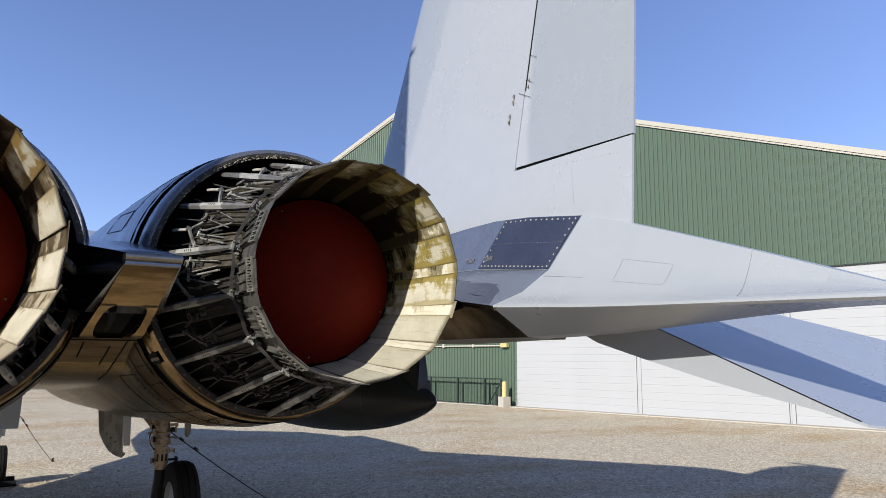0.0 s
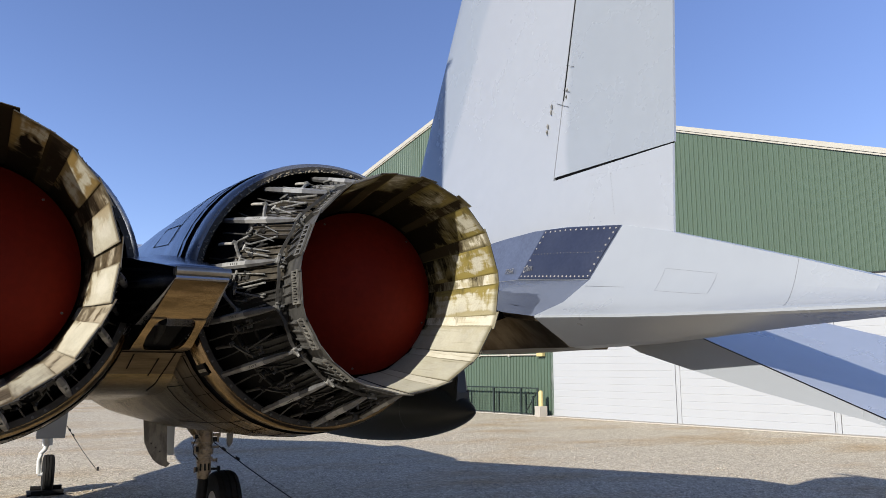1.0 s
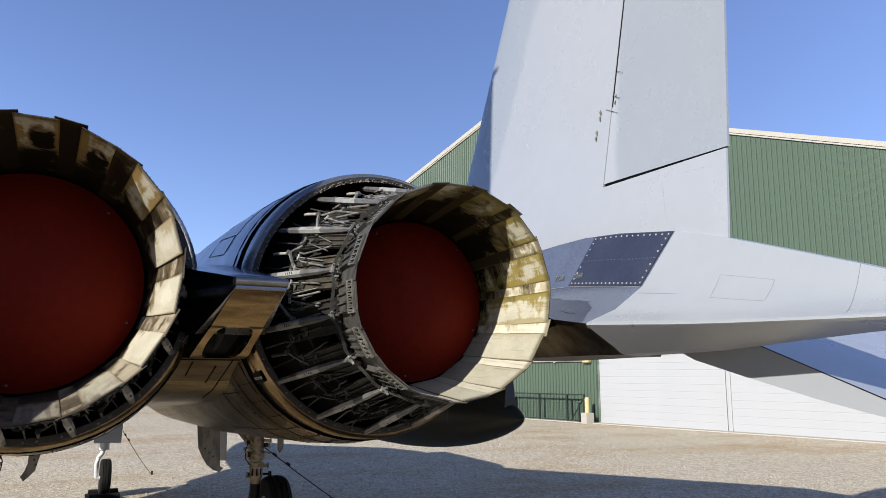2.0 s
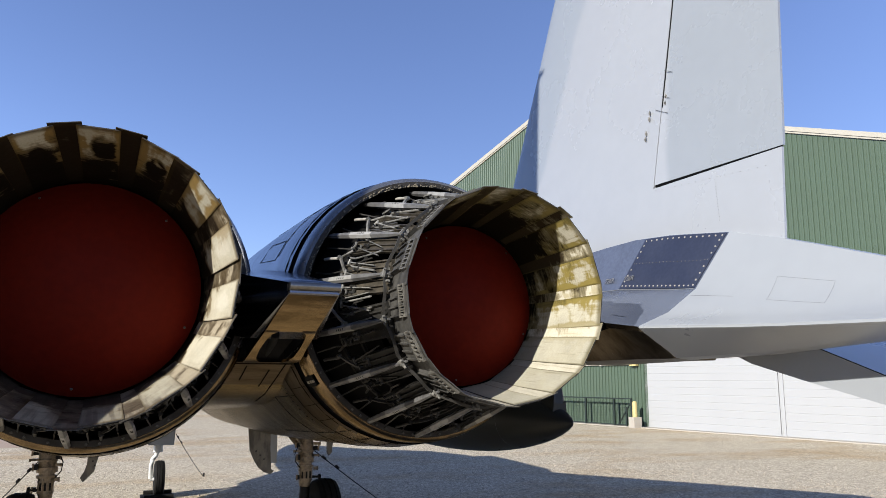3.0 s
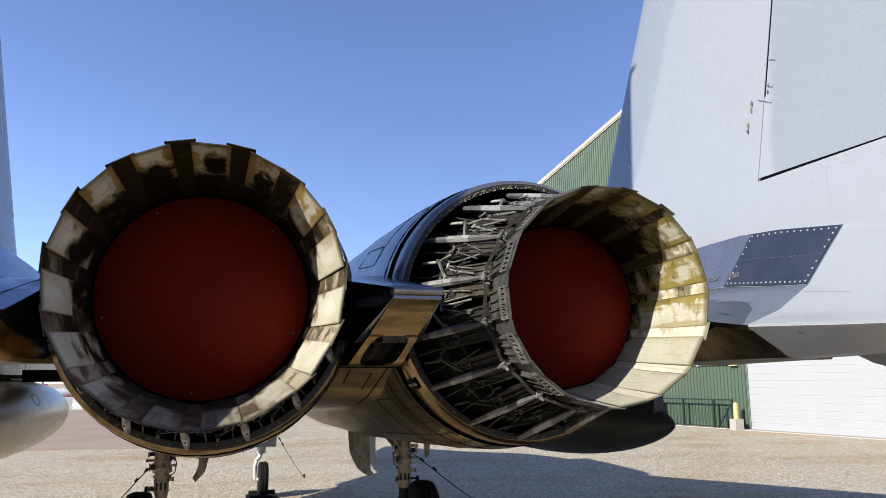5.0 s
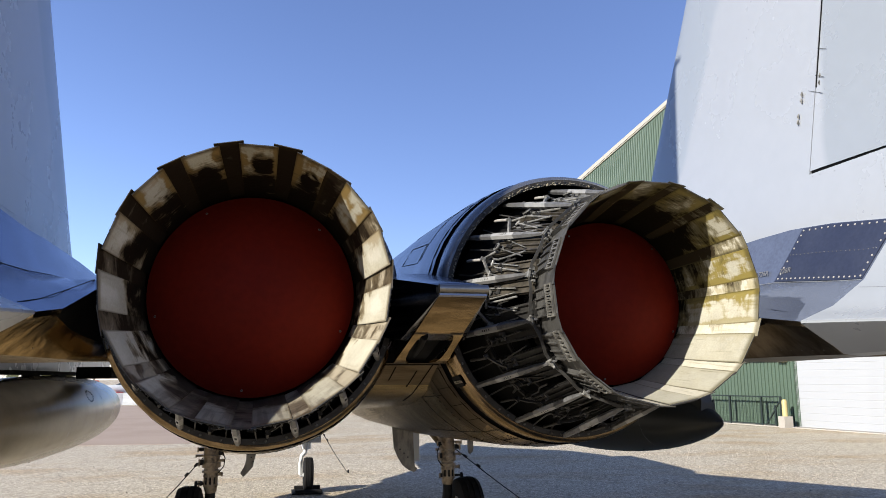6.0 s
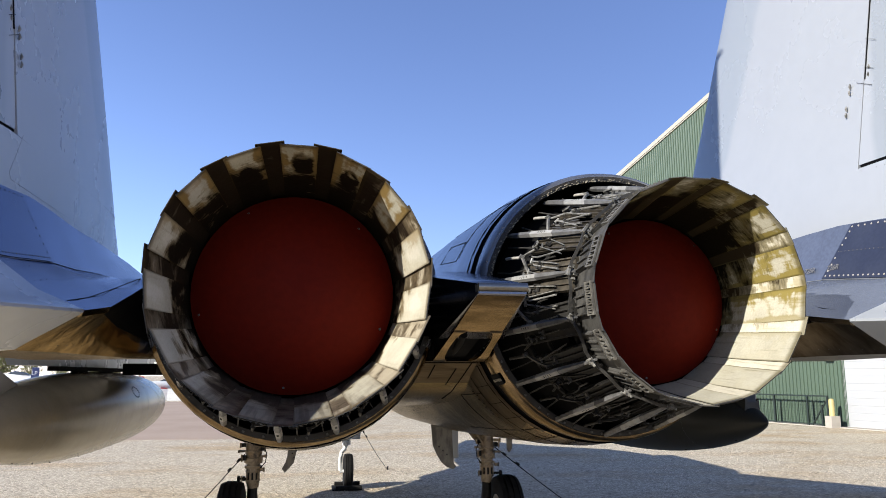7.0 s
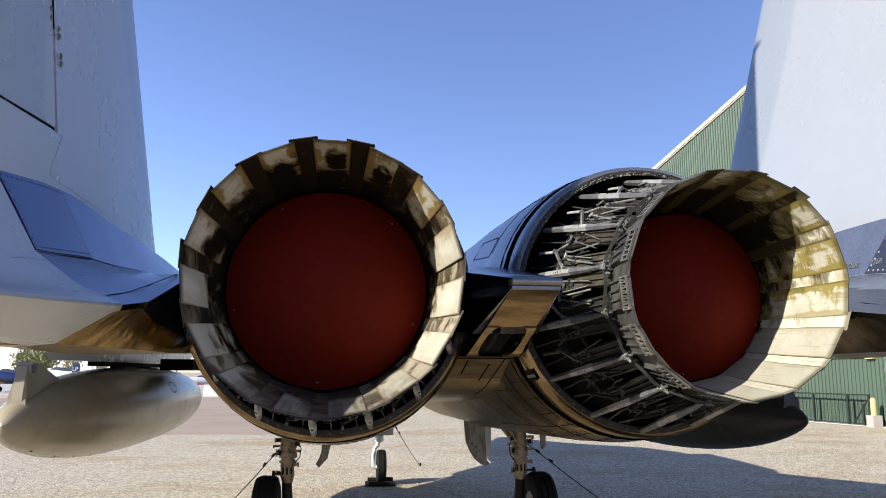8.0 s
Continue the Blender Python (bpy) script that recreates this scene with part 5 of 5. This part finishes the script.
s = Shape().loft([[(-.183, y, .832), (.214, y, .827), (.24, y, 1.35), (-.20, y, 1.40)] for y in (10.86, 10.885)])
part("nose_gear_door", s, PAINT, jet, "pale nose gear door", smooth=None)
pad = thing("wheel_pad", (0.02, 10.95, 0), "dark rubber pad under the nose wheel", "wheel pad")
part("plate", Shape().box((0.0, 10.95, 0.012), (0.50, 0.5, 0.024)), RUBBER, pad, smooth=None)
for y in (10.68, 11.22):
    part("chock", Shape().bar((-0.2, y, 0.05), (0.24, y, 0.05), 0.07, 0.06, 0.07, 0.06), RUBBER, pad)


def cable(a, b, label):
    ob = thing("tie_down_cable", b, label, "cable", "tie-down cables")
    part("cable", Shape().tube([Vector(a).lerp(Vector(b), k / 8) - Vector((0, 0, .03 * math.sin(math.pi * k / 8))) for k in range(9)], 0.0055, 6), ROPE, ob)
    for f in (0.06, 0.16):
        p = Vector(a).lerp(Vector(b), f)
        part("clamp", Shape().tube([p, Vector(a).lerp(Vector(b), f + .02)], 0.015, 8), ROPE, ob)
    part("anchor", Shape().tube([(b[0], b[1], -0.05), (b[0], b[1], 0.07)], 0.02, 8), ROPE, ob)


cable((1.29, 5.5, 1.16), (3.05, 6.6, 0.0), "black steel tie-down cable from the main gear to the ground")
cable((-1.29, 5.5, 1.14), (-2.34, 7.5, 0.0), "black steel tie-down cable from the main gear to the ground")
cable((0.24, 10.97, 1.0), (0.95, 13.4, 0.0), "thin tie-down cable from the nose gear to the ground")


# ---- distance beyond the pavement ----
def far_plane(x, y, heading, hull, trim, label, size=1.0):
    ob = thing("parked_aircraft", (x, y, 0), label, "aircraft", "aircraft in the distance")
    m = Matrix.Translation((x, y, 0)) @ Matrix.Rotation(radians(heading), 4, "Z") @ Matrix.Scale(size, 4)
    rings = [[(w * math.cos(2 * math.pi * k / 14), yy, cz + h * math.sin(2 * math.pi * k / 14)) for k in range(14)]
             for yy, w, h, cz in ((-4, .1, .15, 1.9), (-2.5, .5, .6, 1.8), (0, .75, .8, 1.7), (2.5, .6, .65, 1.6), (4.2, .1, .1, 1.5))]
    part("hull", Shape().loft(rings).moved(m), hull, ob)
    part("wing", Shape().loft([[(sx * 4, -.9, 1.0), (sx * 4, .6, 1.0), (sx * 4, .6, 1.10), (sx * 4, -.9, 1.10)] for sx in (-1, 0, 1)]).moved(m), trim, ob)
    part("fin", Shape().loft([[(-.05, -4, 2), (.05, -4, 2), (.05, -2.7, 2), (-.05, -2.7, 2)], [(-.04, -4.1, 3.3), (.04, -4.1, 3.3), (.04, -3.4, 3.3), (-.04, -3.4, 3.3)]]).moved(m), trim, ob)
    part("canopy", Shape().loft([[(.35 * math.cos(math.pi * k / 6), yy, 2.25 + hh * math.sin(math.pi * k / 6)) for k in range(7)] for yy, hh in ((-.8, .05), (.2, .5), (1.2, .35), (2.0, .05))], closed=False).moved(m), GLASS, ob)
    for wx, wy in ((-1, -.4), (1, -.4), (0, 1.5)):
        part("leg", Shape().tube([(wx, wy, .3), (wx, wy, 1.5)], .06, 6).moved(m), WHITE, ob)
        s = Shape().lathe([(0, -.1), (.3, -.1), (.3, .1), (0, .1)], 14)
        part("wheel", s.moved(m @ Matrix.Translation((wx, wy, .3)) @ Matrix.Rotation(radians(90), 4, "Z")), RUBBER, ob)


far_plane(-32.1, 73, -85, NAVY, FARYEL, "navy blue jet with yellow wing edges parked far off", 0.78)
far_plane(-28.2, 75, -97, WHITE, WHITE, "white jet parked far off", 0.85)
far_plane(-15.8, 81, -75, WHITE, FARRED, "small white and red aircraft parked far off", 0.55)

tail = thing("aircraft_tail", (-26.0, 74, 0), "dark navy tail with white letters LP, far off", "aircraft tail")
part("fin", Shape().loft([[(-26.35, 74, 0.9), (-25.55, 74, 0.9), (-25.55, 74.1, 0.9), (-26.35, 74.1, 0.9)], [(-26.2, 74, 2.65), (-25.6, 74, 2.65), (-25.6, 74.1, 2.65), (-26.2, 74.1, 2.65)]]), NAVY, tail, smooth=None)
part("hull", Shape().loft([[(x, 74 + .5 * math.cos(k * .524), 1.0 + .45 * math.sin(k * .524)) for k in range(12)] for x in (-29.5, -26)]), WHITE, tail)
barrier = thing("concrete_barrier", (-10.7, 59, 0), "white concrete block standing at the edge of the apron", "barrier")
part("block", Shape().loft([[(-11.4, 59 - w, z), (-9.6, 59 - w, z), (-9.6, 59 + w, z), (-11.4, 59 + w, z)] for w, z in ((.3, 0), (.28, .25), (.14, .45), (.10, .9))]), WHITE, barrier, smooth=None)


def words(text, parent, m, size, material, label=""):
    cu = bpy.data.curves.new("lettering", "FONT")
    cu.body, cu.size, cu.extrude = text, size, 0.001
    cu.materials.append(material)
    tmp = bpy.data.objects.new("lettering", cu)
    scene.collection.objects.link(tmp)
    me = bpy.data.meshes.new_from_object(tmp.evaluated_get(bpy.context.evaluated_depsgraph_get()))
    bpy.data.objects.remove(tmp)
    ob = new("lettering", me)
    ob.parent = parent
    ob.matrix_basis = Matrix.Translation(-BASES[parent.name]) @ m
    return tagged(ob, label)


words("LP", tail, Matrix.Translation((-26.24, 73.97, 1.95)) @ Matrix.Rotation(radians(90), 4, "X"), 0.52, WHITE, "white letters LP")


def tree(x, y, h, seed):
    rnd = random.Random(seed)
    ob = thing("tree", (x, y, 0), "olive green desert tree beyond the apron", "tree", "distant trees")
    s = Shape().tube([(x, y, 0), (x + .1, y, h * .25), (x, y + .1, h * .5)], [.25, .2, .12], 8)
    for k in range(5):
        a = k * 1.3
        s.tube([(x, y, h * .3), (x + h * .25 * math.cos(a), y + h * .25 * math.sin(a), h * .65)], [.1, .04], 6)
    part("trunk", s, BARK, ob)
    s = Shape()
    for k in range(900):
        a, u, w = rnd.uniform(0, 6.283), rnd.random() ** .5, rnd.uniform(-1, 1)
        r = h * .42 * u * math.sqrt(max(0, 1 - w * w * .8)) * (0.8 + .3 * math.sin(3 * a + seed))
        p = Vector((x + r * math.cos(a), y + r * math.sin(a), h * (.62 + .33 * w)))
        d = [Vector((rnd.uniform(-1, 1), rnd.uniform(-1, 1), rnd.uniform(-1, 1))) * h * .05 for _ in range(3)]
        s.add([p + q for q in d], [(0, 1, 2)])
    part("crown", s, LEAF, ob, smooth=None)


for k in range(38):
    tree(-150 + k * 4.1 + 3 * math.sin(k * 5), 190 + 14 * math.sin(k * 2.3), 7.6 + 1.8 * math.sin(k * 3.1), k)



# ---- stencils and seams on the aircraft ----
def placard(text, parent, centre, along, normal, size, material, label):
    x = Vector(along).normalized()
    z = Vector(normal).normalized()
    y = z.cross(x).normalized()
    x = y.cross(z)
    m = Matrix((x, y, z)).transposed().to_4x4()
    m.translation = Vector(centre)
    return words(text, parent, m, size, material, label)


a, b = crease(0.55)
side = (a - b).normalized()
nrm = Vector((-(a - b).z, 0, (a - b).x)).normalized()
placard("726R", fairings[0], panel_point(0.99, 0.14, 0.0045), (0, -1, 0.0), nrm, 0.038, STENCIL, "pale stencil 726R")
placard("726R", fairings[0], panel_point(1.27, 0.14, 0.005), (0, -1, 0.0), nrm, 0.038, STENCIL, "pale stencil 726R")


def seam(parent, pts, r=0.0016, material=SEAM):
    part("seam", Shape().tube(pts, r, 5), material, parent)


def body_point(y, deg, out=0.001):
    """On the right nacelle's skin at an angle round its axis."""
    cx, cz, rx, rt, rb, p, vz, bz = table(BODY, y)
    c, s = math.cos(radians(deg)), math.sin(radians(deg))
    x = cx + (rx + out) * math.copysign(abs(c) ** p, c)
    z = cz + ((rt if s > 0 else rb) + out) * math.copysign(abs(s) ** p, s)
    return Vector((x, y, z))


def flip(pts):
    return [Vector((-p[0], p[1], p[2])) for p in pts]


# heat shield tiles round the lower nacelles, long seams on the upper skins
for mir in (0, 1):
    side = flip if mir else list
    for k in range(9):
        a = -172 + k * 9
        seam(body, side([body_point(y, a) for y in (1.045, 1.12, 1.20, 1.30)]), 0.0013, SOOT)
    seam(body, side([body_point(1.30, a) for a in range(-178, -84, 6)]), 0.0013, SOOT)
    seam(body, side([body_point(1.75, a) for a in range(-150, -60, 6)]), 0.0013, SOOT)
    for a in (-118, -142):
        seam(body, side([body_point(y, a) for y in (1.30, 1.55, 1.8, 2.1, 2.5)]), 0.0013, SOOT)
    seam(body, side([body_point(y, 128) for y in (1.05, 1.3, 1.6, 2.0, 2.4)]), 0.0013)
    seam(body, side([body_point(1.42, a) for a in range(60, 160, 6)]), 0.0013)
    hatch = [body_point(1.46, 157), body_point(1.46, 147), body_point(1.95, 143), body_point(1.95, 153), body_point(1.46, 157)]
    seam(body, side(hatch), 0.0018)
    rivet = Shape().lathe([(0.0, -0.003), (0.004, -0.002), (0.005, 0.002)], 6).mesh("rivet", SOOT, 40)
    for k in range(14):
        p = side([body_point(1.40 + .03 * (k % 2), -128 - k * 2.2, 0.001)])[0]
        piece("rivet", rivet, body, Matrix.Translation(p) @ Matrix.Rotation(radians(90), 4, "X"))
# belly joints between the nacelles
for x, y0, y1 in ((-0.075, 1.10, 1.32), (0.04, 1.16, 1.45), (0.10, 1.06, 1.9)):
    seam(body, [(x, y, table(BODY, y)[7] - .001) for y in (y0, lerp(y0, y1, .33), lerp(y0, y1, .66), y1)], 0.0035, BLACK)
rings_of = [ob for ob in jet.children if ob.name.startswith("end_ring")]
no_push = Vector((-0.845, -0.16, -0.51)).normalized()
pc = Vector((0.739 - 0.652 * 0.835, 0.925, RZ - 0.652 * 0.550))
tag_y = no_push.cross(Vector((0, -1, 0))).normalized()
placard_m = Matrix((tag_y.cross(no_push), tag_y, no_push)).transposed().to_4x4()
placard_m.translation = pc + no_push * 0.003
plate_s = Shape().box((0, 0, 0.001), (0.095, 0.055, 0.005)).moved(placard_m)
part("placard", plate_s, SOOT, rings_of[0], "small black placard", smooth=None)
placard("NO PUSH", rings_of[0], placard_m @ Vector((-0.040, -0.009, 0.0045)), (0, -1, 0), no_push, 0.021, LETTER, "pale words NO PUSH")

# seams and rivets of booms, fairings and fins
booms = [ob for ob in jet.children if ob.name.startswith("tail_boom")]
fins = [ob for ob in jet.children if ob.name.startswith("fin")]


def flank(y, t, out=0.0012):
    rz, lx, lz, bx, bz, ox = table(BOOM, y)
    h = rz - lz
    a, b, c = Vector((RX, rz)), Vector((lerp(RX, lx, 0.26), lz + 0.16 * h)), Vector((lx + 0.016, lz + 0.010))
    p = a * (1 - t) ** 2 + b * 2 * t * (1 - t) + c * t * t
    return Vector((p.x - out, y, p.y + out * 0.6))


for mir in (0, 1):
    side = flip if mir else list
    boom, fin, fair = booms[mir], fins[mir], fairings[mir]
    box = [(-.37, .30), (-.37, .55), (-.62, .58), (-.62, .30)]
    pts = []
    for (y0, t0), (y1, t1) in zip(box, box[1:] + box[:1]):
        pts += [flank(lerp(y0, y1, k / 4), lerp(t0, t1, k / 4)) for k in range(4)]
    seam(boom, side(pts + pts[:1]), 0.0004)
    seam(boom, side([flank(-0.925 - 0.06 * t * t, t) for t in (0, .15, .3, .45, .6, .75, .9, 1)]), 0.0006)
    seam(boom, side([flank(y, .52) for y in (0.03, -.1, -.2)]), 0.0007)
    # fin foot
    lead = 0.085 if not mir else -0.075

    def skin_at(y, z, out=0.0004):
        return (fin_x(z) - 0.05 * table(LENS, (le(z, lead) - y) / (le(z, lead) + 0.337))[0] - out, y, z)
    if mir:
        foot = [(0.50, 2.835), (0.44, 2.74), (0.385, 2.66), (0.40, 2.635), (0.65, 2.63), (0.9, 2.626), (1.25, 2.622)]
        seam(fin, side([skin_at(y, z) for y, z in foot]), 0.0007)
    spot = Shape().lathe([(0.0, -0.001), (0.0018, -0.0006), (0.0022, 0.0006)], 6).mesh("rivet", SEAM, 40)
    turn = Matrix.Rotation(radians(90 if not mir else -90), 4, "Z")
    for k in range(16):
        piece("rivet", spot, fin, Matrix.Translation(side([skin_at(0.42 - .045 * k, 2.837 - .003 * k)])[0]) @ turn)
    for k in range(13):
        piece("rivet", spot, fin, Matrix.Translation(side([skin_at(0.03 - .002 * k, 2.80 - .016 * k)])[0]) @ turn)
    # fairing: crease, shelf joint, rows of rivets
    seam(fair, side([Vector(crease(y)[1]) + Vector((-.001, 0, .002)) for y in (.06, .2, .35, .58, .85, 1.2)]), 0.0016)
    lipj = [(lerp(r[3], r[5], .55), r[0], lerp(r[4], r[6], .55) + .0003) for r in [(y, *table(FAIR, y)) for y in (.12, .3, .58, .85)] for r in [(r[0], r[1], r[2], r[4], r[5], r[6], r[7])]]
    seam(fair, side(lipj), 0.0015, BLACK)
    for k in range(26):
        y = 0.13 + .026 * k
        r = table(FAIR, y)
        for f in (.22, .72):
            p = Vector((lerp(r[1], r[3], f), y, lerp(r[2], r[4], f) + .001))
            if k % 2 == (f > .5):
                piece("rivet", spot, fair, Matrix.Translation(side([p])[0]) @ Matrix.Rotation(radians(-90), 4, "X"))
    for k in range(12):
        y = 0.16 + .05 * k
        r = table(FAIR, y)
        p = Vector((lerp(r[5], r[7], .8), y, lerp(r[6], r[8], .84) - .003))
        piece("rivet", spot, fair, Matrix.Translation(side([p])[0]) @ Matrix.Rotation(radians(90), 4, "X"))
# dark joint along the root of each tailplane
stabs = [ob for ob in jet.children if ob.name.startswith("tailplane")]
for mir in (0, 1):
    side = flip if mir else list
    seam(stabs[mir], side([(1.850, y, 2.189 + .387 * y) for y in (-.35, -.6, -.9, -1.215)]), 0.0018, BLACK)

# drop tank seams, a stitched filler outline and drain holes
tanks = [ob for ob in scene.objects if ob.name.startswith("drop_tank")]
for ob in tanks:
    cx = BASES[ob.name].x

    def skin(y, deg, out=0.002):
        f = (y - 3.0) / 6.5
        r = (0.41 if cx < 0 else 0.418) * (1 - abs(2 * f - 1) ** 2.6) ** (0.54 if cx < 0 or f > 0.5 else 0.72) + out
        return Vector((cx + r * math.cos(radians(deg)), y, 1.545 + r * math.sin(radians(deg))))
    for y in (3.9, 5.6, 7.0, 8.3):
        part("seam", Shape().tube([skin(y, a, 0.0005) for a in range(0, 361, 12)], 0.0008, 4), SEAM, ob)
    a0 = 40 if cx < 0 else 140
    for k in range(14):
        q = 2 * math.pi * k / 14
        p = skin(6.45 + .13 * math.sin(q), a0 - 12 * (1 if cx < 0 else -1) + 9 * math.cos(q))
        part("stitch", Shape().tube([p, p + Vector((0, .035, 0))], 0.0045, 5), SOOT, ob)
    for k in range(12):
        p = skin(3.4 + .4 * k, -75 if cx < 0 else -105, 0.001)
        part("drain_screw", Shape().tube([p, p + Vector((0, 0, -.004))], 0.008, 6), SOOT, ob)

# loose stones on the gravel
rnd = random.Random(21)
sh = Shape()
for k in range(14000):
    x, y = rnd.uniform(-7, 12), 5.5 + 17 * rnd.random() ** 1.4
    r = 0.006 + 0.026 * rnd.random() ** 4
    t = rnd.uniform(0, 6.28)
    c, q = math.cos(t) * r, math.sin(t) * r
    sh.add([(x + c, y + q, 0), (x - q * .8, y + c * .8, 0), (x - c, y - q, 0), (x + q * .9, y - c * .9, 0), (x + c * .3, y + q * .2, r * .8)], [(0, 1, 4), (1, 2, 4), (2, 3, 4), (3, 0, 4)])
STONE = mat("pale_stone", (0.29, 0.25, 0.19), 0.85, 0, (0.24, 0.20, 0.15), 0.7, 3, 60)
tagged(part("loose_stones", sh, STONE, smooth=None), "loose pale stones on the gravel", "stones", kind="stuff")
